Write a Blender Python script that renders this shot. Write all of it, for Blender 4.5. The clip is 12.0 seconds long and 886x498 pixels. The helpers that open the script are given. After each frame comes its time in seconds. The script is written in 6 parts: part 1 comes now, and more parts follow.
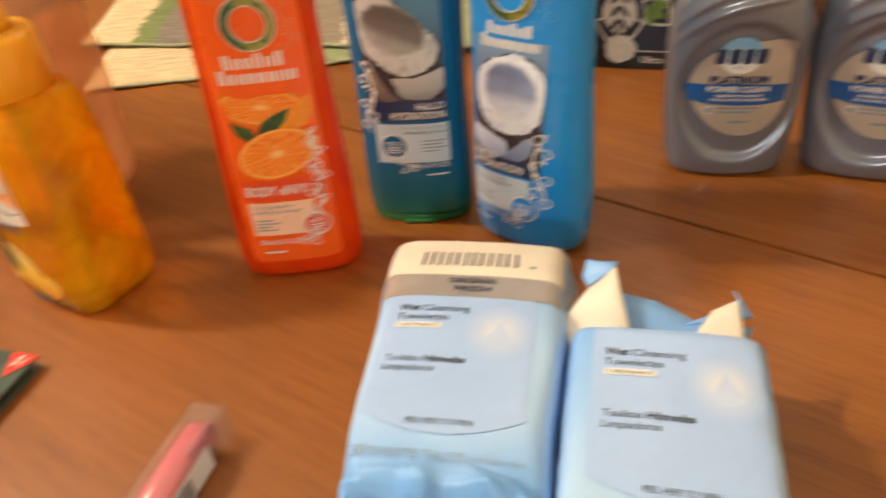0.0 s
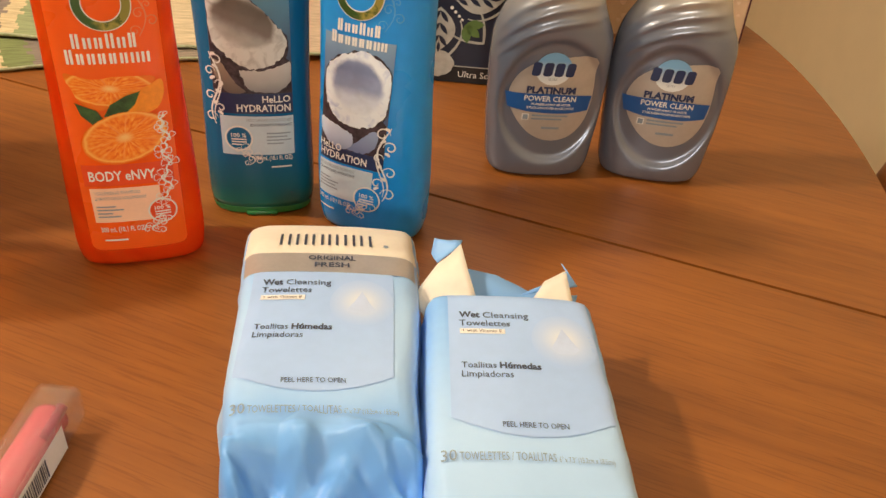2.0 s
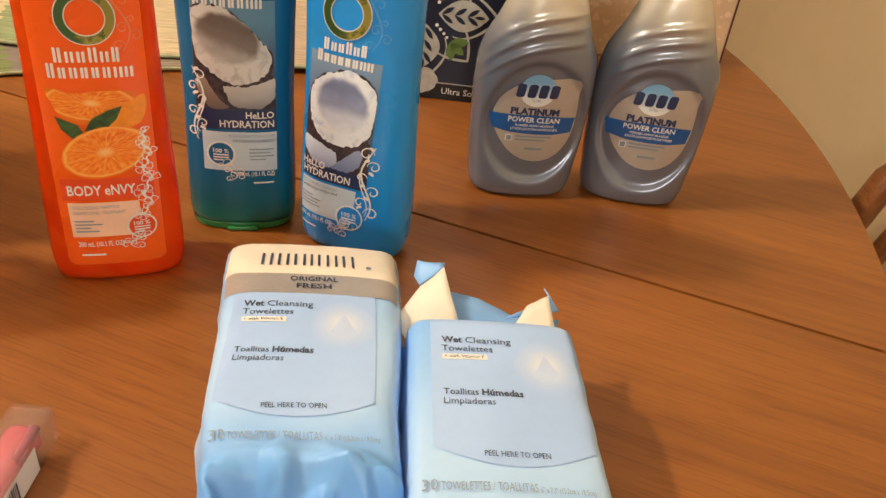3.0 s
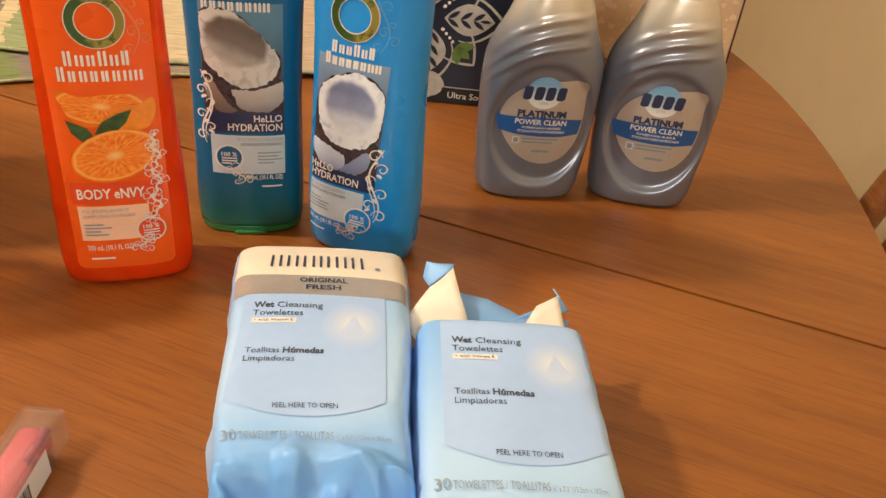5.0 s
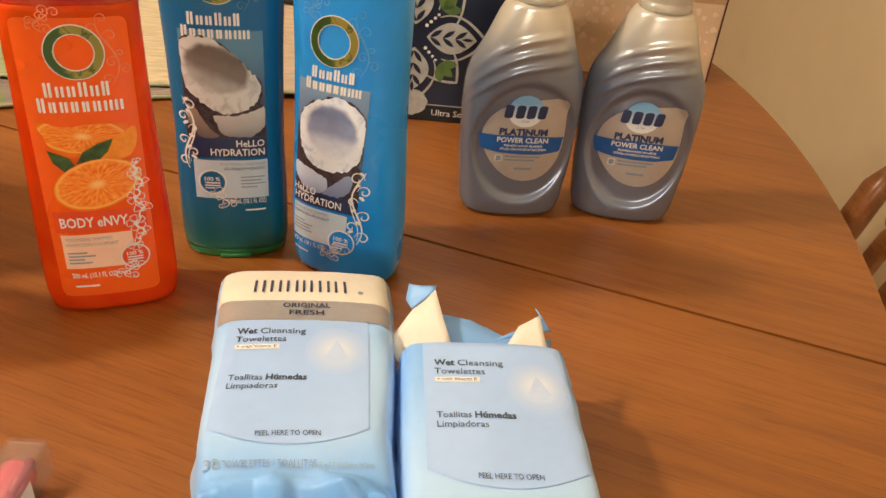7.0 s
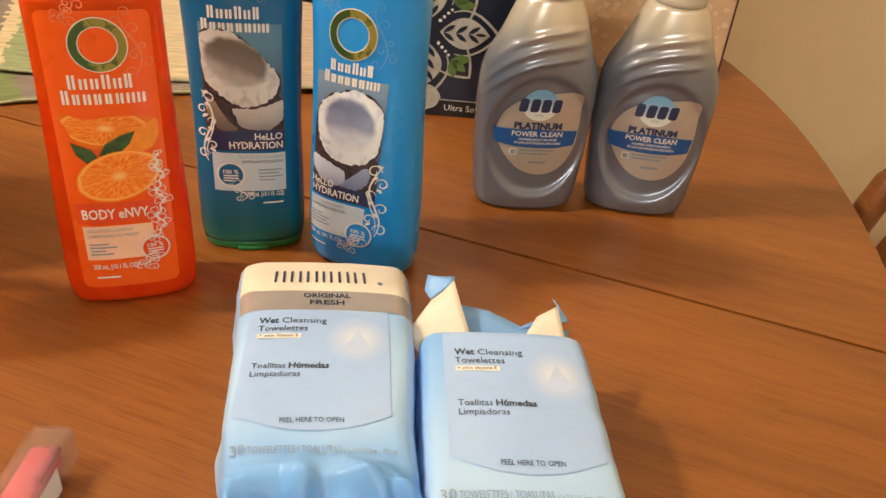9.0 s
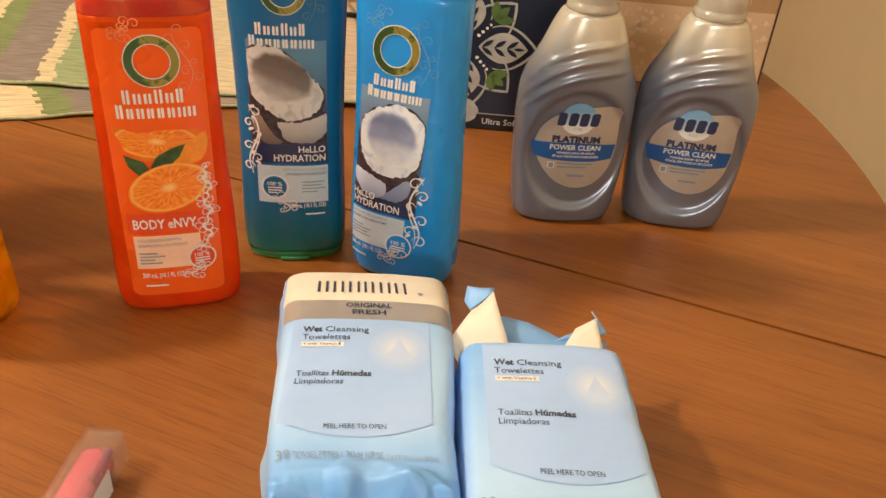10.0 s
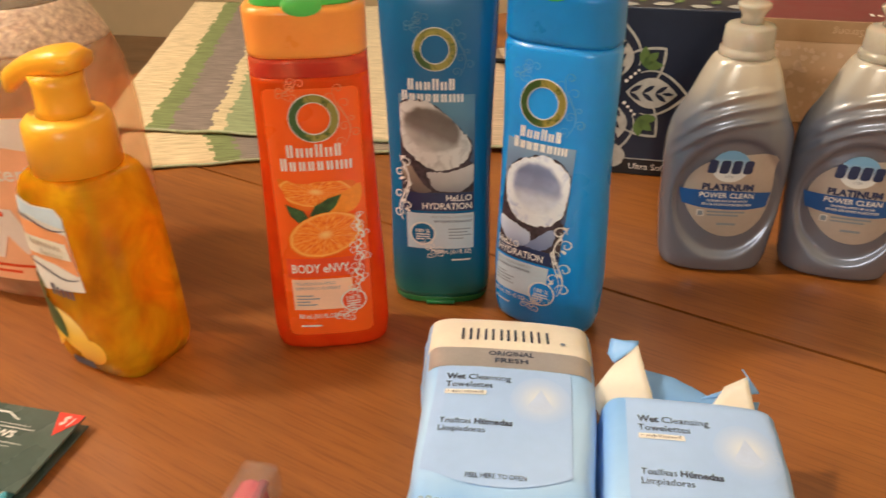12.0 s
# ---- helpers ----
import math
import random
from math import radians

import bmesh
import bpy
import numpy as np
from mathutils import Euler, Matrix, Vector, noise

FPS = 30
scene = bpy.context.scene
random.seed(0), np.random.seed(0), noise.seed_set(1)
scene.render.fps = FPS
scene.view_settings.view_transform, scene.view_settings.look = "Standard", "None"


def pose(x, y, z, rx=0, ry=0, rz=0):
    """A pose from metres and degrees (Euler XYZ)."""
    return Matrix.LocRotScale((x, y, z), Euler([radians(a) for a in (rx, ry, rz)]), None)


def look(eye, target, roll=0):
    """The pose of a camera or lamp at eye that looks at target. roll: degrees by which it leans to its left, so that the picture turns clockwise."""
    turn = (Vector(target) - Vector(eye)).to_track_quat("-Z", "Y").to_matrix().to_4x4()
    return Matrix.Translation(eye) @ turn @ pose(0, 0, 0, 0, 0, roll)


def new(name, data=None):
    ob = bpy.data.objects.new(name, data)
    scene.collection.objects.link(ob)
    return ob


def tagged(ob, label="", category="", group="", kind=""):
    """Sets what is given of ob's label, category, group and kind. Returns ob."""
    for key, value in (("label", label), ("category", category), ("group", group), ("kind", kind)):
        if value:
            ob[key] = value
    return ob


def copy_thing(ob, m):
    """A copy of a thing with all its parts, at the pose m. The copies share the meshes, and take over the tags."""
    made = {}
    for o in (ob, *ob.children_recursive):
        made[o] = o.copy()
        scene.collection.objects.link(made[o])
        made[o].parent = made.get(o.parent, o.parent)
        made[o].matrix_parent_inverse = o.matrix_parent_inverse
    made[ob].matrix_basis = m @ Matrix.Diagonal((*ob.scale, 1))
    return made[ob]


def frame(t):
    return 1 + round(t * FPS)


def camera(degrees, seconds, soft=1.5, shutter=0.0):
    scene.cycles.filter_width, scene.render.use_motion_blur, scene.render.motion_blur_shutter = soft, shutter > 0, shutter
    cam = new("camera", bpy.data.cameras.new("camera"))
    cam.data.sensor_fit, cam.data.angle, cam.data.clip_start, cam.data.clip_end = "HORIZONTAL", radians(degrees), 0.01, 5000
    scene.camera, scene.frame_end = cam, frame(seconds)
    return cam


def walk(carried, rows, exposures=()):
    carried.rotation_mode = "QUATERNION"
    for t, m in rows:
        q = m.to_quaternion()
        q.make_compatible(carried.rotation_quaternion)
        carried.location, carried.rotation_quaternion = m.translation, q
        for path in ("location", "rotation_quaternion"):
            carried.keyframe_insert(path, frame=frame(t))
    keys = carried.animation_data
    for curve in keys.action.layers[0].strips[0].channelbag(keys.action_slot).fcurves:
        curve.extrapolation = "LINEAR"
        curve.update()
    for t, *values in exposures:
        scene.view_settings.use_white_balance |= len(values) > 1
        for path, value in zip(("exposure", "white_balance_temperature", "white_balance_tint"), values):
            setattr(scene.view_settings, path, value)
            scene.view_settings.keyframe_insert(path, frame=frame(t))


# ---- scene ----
cam = camera(58.1, 12.0, shutter=0.5)
PATH = [
    (0, (0.104, 0.066, 1.044), (-0.368, 1.598, -0.152), -5.5),
    (0.2, (0.104, 0.068, 1.044), (-0.181, 1.656, -0.138), -2.5),
    (0.5, (0.094, 0.061, 1.04), (-0.031, 1.68, -0.127), 1.6),
    (1, (0.084, 0.04, 1.042), (0.044, 1.664, -0.124), 3.9),
    (1.5, (0.074, 0.026, 1.045), (0.104, 1.671, -0.093), 4.8),
    (2, (0.078, 0.025, 1.042), (0.116, 1.666, -0.101), 5.0),
    (2.5, (0.074, 0.028, 1.043), (0.135, 1.674, -0.091), 5.8),
    (3, (0.074, 0.03, 1.047), (0.169, 1.684, -0.073), 7.2),
    (5, (0.072, 0.028, 1.044), (0.154, 1.693, -0.062), 6.6),
    (5.5, (0.076, 0.029, 1.045), (0.167, 1.687, -0.069), 6.5),
    (6, (0.074, 0.03, 1.046), (0.171, 1.689, -0.066), 6.3),
    (6.5, (0.074, 0.029, 1.05), (0.176, 1.693, -0.054), 6.2),
    (7, (0.077, 0.029, 1.052), (0.175, 1.706, -0.033), 5.8),
    (7.2, (0.079, 0.028, 1.052), (0.179, 1.709, -0.027), 5.4),
    (9, (0.07, 0.024, 1.05), (0.156, 1.699, -0.039), 5.6),
    (9.5, (0.067, 0.02, 1.052), (0.108, 1.703, -0.027), 5.3),
    (10, (0.066, 0.018, 1.053), (0.068, 1.708, -0.016), 4.5),
    (10.5, (0.057, 0.021, 1.051), (0.015, 1.718, -0.006), 3.6),
    (11, (0.058, 0.02, 1.051), (-0.089, 1.706, -0.015), 2.4),
    (11.2, (0.057, 0.018, 1.057), (-0.171, 1.692, -0.013), 1.8),
    (11.5, (0.062, 0.011, 1.064), (-0.328, 1.693, 0.055), -0.5),
    (11.7, (0.061, 0.011, 1.066), (-0.340, 1.690, 0.057), -0.6),
    (12, (0.065, 0.016, 1.063), (-0.293, 1.709, 0.059), -0.6),
]
walk(cam, [(t, look(e, g, r)) for t, e, g, r in PATH],
     [(0, 0.0, 6500, 10), (10.8, 0.0, 6500, 10), (11.5, -0.08, 6200, 10), (12, -0.08, 6200, 10)])

# ---------------------------------------------------------------- light
world = bpy.data.worlds.new("world")
scene.world = world
world.use_nodes = True
world.node_tree.nodes["Background"].inputs[0].default_value = (1.0, 0.86, 0.68, 1)
world.node_tree.nodes["Background"].inputs[1].default_value = 0.012


def lamp(name, place, power, colour, radius):
    data = bpy.data.lights.new(name, "POINT")
    data.energy, data.color, data.shadow_soft_size = power, colour, radius
    ob = new(name, data)
    ob.location = place
    return ob


lamp("pendant_light", (-1.04, 0.37, 1.95), 77, (1.0, 0.80, 0.57), 0.05)
lamp("second_pendant_light", (-1.60, -0.22, 2.06), 35, (1.0, 0.82, 0.61), 0.09)
# Added fill without a fixture, behind the camera, to brighten the bottle fronts.
lamp("front_fill_light", (0.10, -1.70, 1.50), 43, (1.0, 0.90, 0.77), 0.16)
# Added fill without a fixture, lifting the wall and the table's far side.
lamp("far_fill_light", (0.10, 1.60, 2.25), 11, (1.0, 0.88, 0.72), 0.16)
scene.view_settings.exposure = 0.0

T = 0.75  # height of the table top

# ---------------------------------------------------------------- materials


def nodes_of(m):
    m.use_nodes = True
    return m.node_tree.nodes, m.node_tree.links, m.node_tree.nodes["Principled BSDF"]


def surface(name, colour, rough=0.5, metal=0.0, var=0.12, scale=60.0, bump=0.0, bump_scale=None, coat=0.0,
            trans=0.0, sss=0.0, ior=1.46, stretch=(1, 1, 1)):
    """A painted, printed or moulded surface with two scales of variation."""
    m = bpy.data.materials.new(name)
    n, l, b = nodes_of(m)
    co = n.new("ShaderNodeTexCoord")
    mp = n.new("ShaderNodeMapping")
    mp.inputs["Scale"].default_value = stretch
    l.new(co.outputs["Object"], mp.inputs[0])
    big = n.new("ShaderNodeTexNoise")
    big.inputs["Scale"].default_value, big.inputs["Detail"].default_value = scale, 3
    fine = n.new("ShaderNodeTexNoise")
    fine.inputs["Scale"].default_value, fine.inputs["Detail"].default_value = scale * 9, 2
    for t in (big, fine):
        l.new(mp.outputs[0], t.inputs["Vector"])
    add = n.new("ShaderNodeMath")
    add.operation = "MULTIPLY_ADD"
    l.new(fine.outputs["Fac"], add.inputs[0])
    add.inputs[1].default_value = 0.4
    l.new(big.outputs["Fac"], add.inputs[2])
    ramp = n.new("ShaderNodeValToRGB")
    ramp.color_ramp.elements[0].position, ramp.color_ramp.elements[1].position = 0.45, 0.95
    ramp.color_ramp.elements[0].color = (*[max(0, c * (1 - var)) for c in colour], 1)
    ramp.color_ramp.elements[1].color = (*[min(1, c * (1 + var)) for c in colour], 1)
    l.new(add.outputs[0], ramp.inputs[0])
    l.new(ramp.outputs[0], b.inputs["Base Color"])
    rr = n.new("ShaderNodeMapRange")
    rr.inputs["To Min"].default_value, rr.inputs["To Max"].default_value = max(0.02, rough * 0.8), min(1, rough * 1.2)
    l.new(big.outputs["Fac"], rr.inputs["Value"])
    l.new(rr.outputs[0], b.inputs["Roughness"])
    b.inputs["Metallic"].default_value = metal
    b.inputs["IOR"].default_value = ior
    b.inputs["Coat Weight"].default_value = coat
    b.inputs["Coat Roughness"].default_value = 0.12
    b.inputs["Transmission Weight"].default_value = trans
    if sss:
        b.inputs["Subsurface Weight"].default_value = sss
        b.inputs["Subsurface Radius"].default_value = (1.0, 0.6, 0.4)
        b.inputs["Subsurface Scale"].default_value = 0.015
    if bump:
        bt = n.new("ShaderNodeTexNoise")
        bt.inputs["Scale"].default_value, bt.inputs["Detail"].default_value = bump_scale or scale * 3, 3
        l.new(mp.outputs[0], bt.inputs["Vector"])
        bp = n.new("ShaderNodeBump")
        bp.inputs["Strength"].default_value, bp.inputs["Distance"].default_value = bump, 0.002
        l.new(bt.outputs["Fac"], bp.inputs["Height"])
        l.new(bp.outputs[0], b.inputs["Normal"])
    return m


def wood(name, dark, light, turn, along=2.2, across=34.0, rough=0.34, coat=0.25):
    """Stained wood, its grain along x after turning by `turn` degrees."""
    m = bpy.data.materials.new(name)
    n, l, b = nodes_of(m)
    co = n.new("ShaderNodeTexCoord")
    turned = n.new("ShaderNodeMapping")
    turned.inputs["Rotation"].default_value = (0, 0, radians(turn))
    l.new(co.outputs["Object"], turned.inputs[0])
    def grain(sx, sy, detail, distortion=0.0):
        mp = n.new("ShaderNodeMapping")
        mp.inputs["Scale"].default_value = (sx, sy, sy)
        l.new(turned.outputs[0], mp.inputs[0])
        t = n.new("ShaderNodeTexNoise")
        t.inputs["Scale"].default_value, t.inputs["Detail"].default_value = 1.0, detail
        t.inputs["Distortion"].default_value = distortion
        l.new(mp.outputs[0], t.inputs["Vector"])
        return t
    broad, fine, pores = grain(along, across * 0.35, 4, 0.4), grain(along * 4, across * 4.5, 5, 0.2), grain(along * 12, across * 20, 2)
    mix = n.new("ShaderNodeMath")
    mix.operation = "MULTIPLY_ADD"
    l.new(fine.outputs["Fac"], mix.inputs[0])
    mix.inputs[1].default_value = 0.54
    l.new(broad.outputs["Fac"], mix.inputs[2])
    ramp = n.new("ShaderNodeValToRGB")
    e = ramp.color_ramp.elements
    e[0].position, e[0].color = 0.51, (*dark, 1)
    e[1].position, e[1].color = 1.0, (*light, 1)
    mid = e.new(0.77)
    mid.color = (*[(0.45 * p + 0.55 * q) for p, q in zip(dark, light)], 1)
    l.new(mix.outputs[0], ramp.inputs[0])
    dots = n.new("ShaderNodeValToRGB")
    dots.color_ramp.elements[0].position, dots.color_ramp.elements[0].color = 0.38, (0.74, 0.68, 0.62, 1)
    dots.color_ramp.elements[1].position, dots.color_ramp.elements[1].color = 0.46, (1, 1, 1, 1)
    l.new(pores.outputs["Fac"], dots.inputs[0])
    mul = n.new("ShaderNodeMix")
    mul.data_type, mul.blend_type = "RGBA", "MULTIPLY"
    mul.inputs["Factor"].default_value = 0.7
    l.new(ramp.outputs[0], mul.inputs["A"])
    l.new(dots.outputs[0], mul.inputs["B"])
    l.new(mul.outputs["Result"], b.inputs["Base Color"])
    smear = n.new("ShaderNodeTexNoise")
    smear.inputs["Scale"].default_value = 9.0
    l.new(co.outputs["Object"], smear.inputs["Vector"])
    rr = n.new("ShaderNodeMapRange")
    rr.inputs["To Min"].default_value, rr.inputs["To Max"].default_value = rough * 0.8, rough * 1.35
    l.new(smear.outputs["Fac"], rr.inputs["Value"])
    l.new(rr.outputs[0], b.inputs["Roughness"])
    b.inputs["Coat Weight"].default_value, b.inputs["Coat Roughness"].default_value = coat, 0.20
    bp = n.new("ShaderNodeBump")
    bp.inputs["Strength"].default_value, bp.inputs["Distance"].default_value = 0.12, 0.0008
    l.new(fine.outputs["Fac"], bp.inputs["Height"])
    l.new(bp.outputs[0], b.inputs["Normal"])
    return m


TABLE_WOOD = wood("table_wood", (0.180, 0.055, 0.0094), (0.335, 0.115, 0.0195), 0, rough=0.38, coat=0.28)
CHAIR_WOOD = wood("chair_wood", (0.16, 0.055, 0.016), (0.36, 0.14, 0.045), 90)
WALL_PAINT = surface("wall_paint", (0.74, 0.60, 0.38), 0.75, var=0.05, scale=1.6, bump=0.15, bump_scale=180)
CEILING_PAINT = surface("ceiling_paint", (0.48, 0.46, 0.42), 0.85, var=0.04, scale=2, bump=0.2, bump_scale=120)
FLOOR_WOOD = wood("floor_wood", (0.16, 0.08, 0.035), (0.34, 0.19, 0.09), 0)

WHITE_INK = surface("white_ink", (0.82, 0.82, 0.80), 0.4, var=0.04)
GREY_INK = surface("grey_ink", (0.26, 0.33, 0.41), 0.4, var=0.1)
NAVY_INK = surface("navy_ink", (0.02, 0.035, 0.11), 0.4, var=0.2)
STEEL_INK = surface("steel_ink", (0.06, 0.075, 0.12), 0.45, var=0.1)
PALE_PANEL = surface("pale_panel", (0.55, 0.68, 0.78), 0.4, var=0.06)
CREAM = surface("cream_film", (0.86, 0.80, 0.68), 0.42, var=0.05, scale=30, bump=0.06, sss=0.1)


def radial_print(name, cx, cy, rx, ry, stops, plane="xz", turn=0.0, mix=0.25, scale=160.0, rough=0.38, flat=None):
    """A print whose colours run outwards from a centre in the plane of the print."""
    m = bpy.data.materials.new(name)
    n, l, b = nodes_of(m)
    co = n.new("ShaderNodeTexCoord")
    mp = n.new("ShaderNodeMapping")
    mp.vector_type = "TEXTURE"
    if plane == "xz":
        mp.inputs["Location"].default_value, mp.inputs["Scale"].default_value = (cx, 0, cy), (rx, 1e6, ry)
        mp.inputs["Rotation"].default_value = (0, radians(-turn), 0)
    else:
        mp.inputs["Location"].default_value, mp.inputs["Scale"].default_value = (cx, cy, 0), (rx, ry, 1e6)
    l.new(co.outputs["Object"], mp.inputs[0])
    ln = n.new("ShaderNodeVectorMath")
    ln.operation = "LENGTH"
    l.new(mp.outputs[0], ln.inputs[0])
    no = n.new("ShaderNodeTexNoise")
    no.inputs["Scale"].default_value, no.inputs["Detail"].default_value = scale, 4
    l.new(co.outputs["Object"], no.inputs["Vector"])
    add = n.new("ShaderNodeMath")
    add.operation = "MULTIPLY_ADD"
    l.new(no.outputs["Fac"], add.inputs[0])
    add.inputs[1].default_value = mix
    l.new(ln.outputs["Value"], add.inputs[2])
    ramp = n.new("ShaderNodeValToRGB")
    e = ramp.color_ramp.elements
    for i, (p, c) in enumerate(stops):
        p = min(1, p + mix / 2)
        el = e[i] if i < 2 else e.new(p)
        el.position, el.color = p, (*c, 1)
    l.new(add.outputs[0], ramp.inputs[0])
    l.new(ramp.outputs[0], b.inputs["Base Color"])
    b.inputs["Roughness"].default_value = rough
    return m


def gradient(name, stops, axis=2, low=0.0, high=0.2, rough=0.35, noise_mix=0.1, noise_scale=150.0, metal=0.0):
    """A print that runs through colours along one of its object's axes, broken up by noise."""
    m = bpy.data.materials.new(name)
    n, l, b = nodes_of(m)
    co = n.new("ShaderNodeTexCoord")
    sep = n.new("ShaderNodeSeparateXYZ")
    l.new(co.outputs["Object"], sep.inputs[0])
    mr = n.new("ShaderNodeMapRange")
    mr.inputs["From Min"].default_value, mr.inputs["From Max"].default_value = low, high
    l.new(sep.outputs[axis], mr.inputs["Value"])
    no = n.new("ShaderNodeTexNoise")
    no.inputs["Scale"].default_value, no.inputs["Detail"].default_value = noise_scale, 4
    l.new(co.outputs["Object"], no.inputs["Vector"])
    add = n.new("ShaderNodeMath")
    add.operation = "MULTIPLY_ADD"
    l.new(no.outputs["Fac"], add.inputs[0])
    add.inputs[1].default_value = noise_mix * 2
    l.new(mr.outputs[0], add.inputs[2])
    ramp = n.new("ShaderNodeValToRGB")
    e = ramp.color_ramp.elements
    for i, (p, c) in enumerate(stops):
        el = e[i] if i < 2 else e.new(min(1, p + noise_mix))
        el.position, el.color = min(1, p + noise_mix), (*c, 1)
    l.new(add.outputs[0], ramp.inputs[0])
    l.new(ramp.outputs[0], b.inputs["Base Color"])
    b.inputs["Roughness"].default_value, b.inputs["Metallic"].default_value = rough, metal
    return m


def liquid(name, colour, deep, tint, clear, rough=0.05, scale=14.0):
    """Tinted clear plastic and the liquid in it: light passes on, tinted, and part of it scatters. Noise in colour and
    clearness imitates refraction.
    """
    m = bpy.data.materials.new(name)
    n, l, b = nodes_of(m)
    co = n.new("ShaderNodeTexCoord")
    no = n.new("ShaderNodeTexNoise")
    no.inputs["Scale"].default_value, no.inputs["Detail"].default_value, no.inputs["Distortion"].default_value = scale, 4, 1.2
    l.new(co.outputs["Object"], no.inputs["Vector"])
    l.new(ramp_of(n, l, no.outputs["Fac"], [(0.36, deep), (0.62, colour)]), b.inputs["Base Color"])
    b.inputs["Roughness"].default_value, b.inputs["IOR"].default_value = rough, 1.46
    b.inputs["Subsurface Weight"].default_value, b.inputs["Subsurface Scale"].default_value = 0.6, 0.02
    b.inputs["Subsurface Radius"].default_value = (1.0, 0.6, 0.4)
    see = n.new("ShaderNodeBsdfTransparent")
    see.inputs[0].default_value = (*tint, 1)
    mx = n.new("ShaderNodeMixShader")
    l.new(maths(n, l, "MULTIPLY", ramp_of(n, l, no.outputs["Fac"], [(0.34, 1.0), (0.68, 0.6)]), clear), mx.inputs[0])
    l.new(b.outputs[0], mx.inputs[1])
    l.new(see.outputs[0], mx.inputs[2])
    l.new(mx.outputs[0], n["Material Output"].inputs["Surface"])
    return m


def clear_film(name, tint, clear=0.92, rough=0.05):
    """Colourless clear plastic with a thin sheen."""
    m = bpy.data.materials.new(name)
    n, l, b = nodes_of(m)
    b.inputs["Base Color"].default_value = (*tint, 1)
    b.inputs["Roughness"].default_value = rough
    co = n.new("ShaderNodeTexCoord")
    no = n.new("ShaderNodeTexNoise")
    no.inputs["Scale"].default_value = 90
    l.new(co.outputs["Object"], no.inputs["Vector"])
    rim = n.new("ShaderNodeLayerWeight")
    rim.inputs["Blend"].default_value = 0.25
    gloss = n.new("ShaderNodeBsdfGlossy")
    gloss.inputs["Roughness"].default_value = rough
    see = n.new("ShaderNodeBsdfTransparent")
    see.inputs[0].default_value = (*tint, 1)
    haze = n.new("ShaderNodeMixShader")
    l.new(maths(n, l, "ADD", maths(n, l, "MULTIPLY", no.outputs["Fac"], 0.06), clear - 0.03), haze.inputs[0])
    l.new(b.outputs[0], haze.inputs[1])
    l.new(see.outputs[0], haze.inputs[2])
    mx = n.new("ShaderNodeMixShader")
    l.new(maths(n, l, "MULTIPLY", rim.outputs["Fresnel"], 0.25), mx.inputs[0])
    l.new(haze.outputs[0], mx.inputs[1])
    l.new(gloss.outputs[0], mx.inputs[2])
    l.new(mx.outputs[0], n["Material Output"].inputs["Surface"])
    return m


def print_coords(n, l, cx, cz, rx, rz, turn, shake, shake_scale):
    """Plane coordinates round a centre, in units of two radii, shaken by noise: x, z, distance."""
    co = n.new("ShaderNodeTexCoord")
    mp = n.new("ShaderNodeMapping")
    mp.vector_type = "TEXTURE"
    mp.inputs["Location"].default_value, mp.inputs["Scale"].default_value = (cx, 0, cz), (rx, 1e6, rz)
    mp.inputs["Rotation"].default_value = (0, radians(-turn), 0)
    l.new(co.outputs["Object"], mp.inputs[0])
    no = n.new("ShaderNodeTexNoise")
    no.inputs["Scale"].default_value, no.inputs["Detail"].default_value = shake_scale, 4
    l.new(co.outputs["Object"], no.inputs["Vector"])
    off = n.new("ShaderNodeVectorMath")
    off.operation = "MULTIPLY_ADD"
    l.new(no.outputs["Color"], off.inputs[0])
    off.inputs[1].default_value = (shake, 0, shake)
    l.new(mp.outputs[0], off.inputs[2])
    back = n.new("ShaderNodeVectorMath")
    back.operation = "SUBTRACT"
    l.new(off.outputs[0], back.inputs[0])
    back.inputs[1].default_value = (shake / 2, 0, shake / 2)
    sep = n.new("ShaderNodeSeparateXYZ")
    l.new(back.outputs[0], sep.inputs[0])
    flat = n.new("ShaderNodeCombineXYZ")
    l.new(sep.outputs[0], flat.inputs[0])
    l.new(sep.outputs[2], flat.inputs[1])
    ln = n.new("ShaderNodeVectorMath")
    ln.operation = "LENGTH"
    l.new(flat.outputs[0], ln.inputs[0])
    return co, sep.outputs[0], sep.outputs[2], ln.outputs["Value"]


def ramp_of(n, l, source, stops, smooth=False):
    r = n.new("ShaderNodeValToRGB")
    if smooth:
        r.color_ramp.interpolation = "EASE"
    e = r.color_ramp.elements
    for i, (p, c) in enumerate(stops):
        el = e[i] if i < 2 else e.new(p)
        el.position, el.color = p, ((c, c, c, 1) if isinstance(c, (int, float)) else (*c, 1))
    l.new(source, r.inputs[0])
    return r.outputs[0]


def blend(n, l, fac, a, b, kind="MIX"):
    mx = n.new("ShaderNodeMix")
    mx.data_type, mx.blend_type = "RGBA", kind
    if isinstance(fac, (int, float)):
        mx.inputs["Factor"].default_value = fac
    else:
        l.new(fac, mx.inputs["Factor"])
    for key, v in (("A", a), ("B", b)):
        if isinstance(v, tuple):
            mx.inputs[key].default_value = (*v, 1)
        else:
            l.new(v, mx.inputs[key])
    return mx.outputs["Result"]


def maths(n, l, kind, a, c=0.0):
    t = n.new("ShaderNodeMath")
    t.operation = kind
    for i, v in enumerate((a, c)):
        if isinstance(v, (int, float)):
            t.inputs[i].default_value = v
        else:
            l.new(v, t.inputs[i])
    return t.outputs[0]


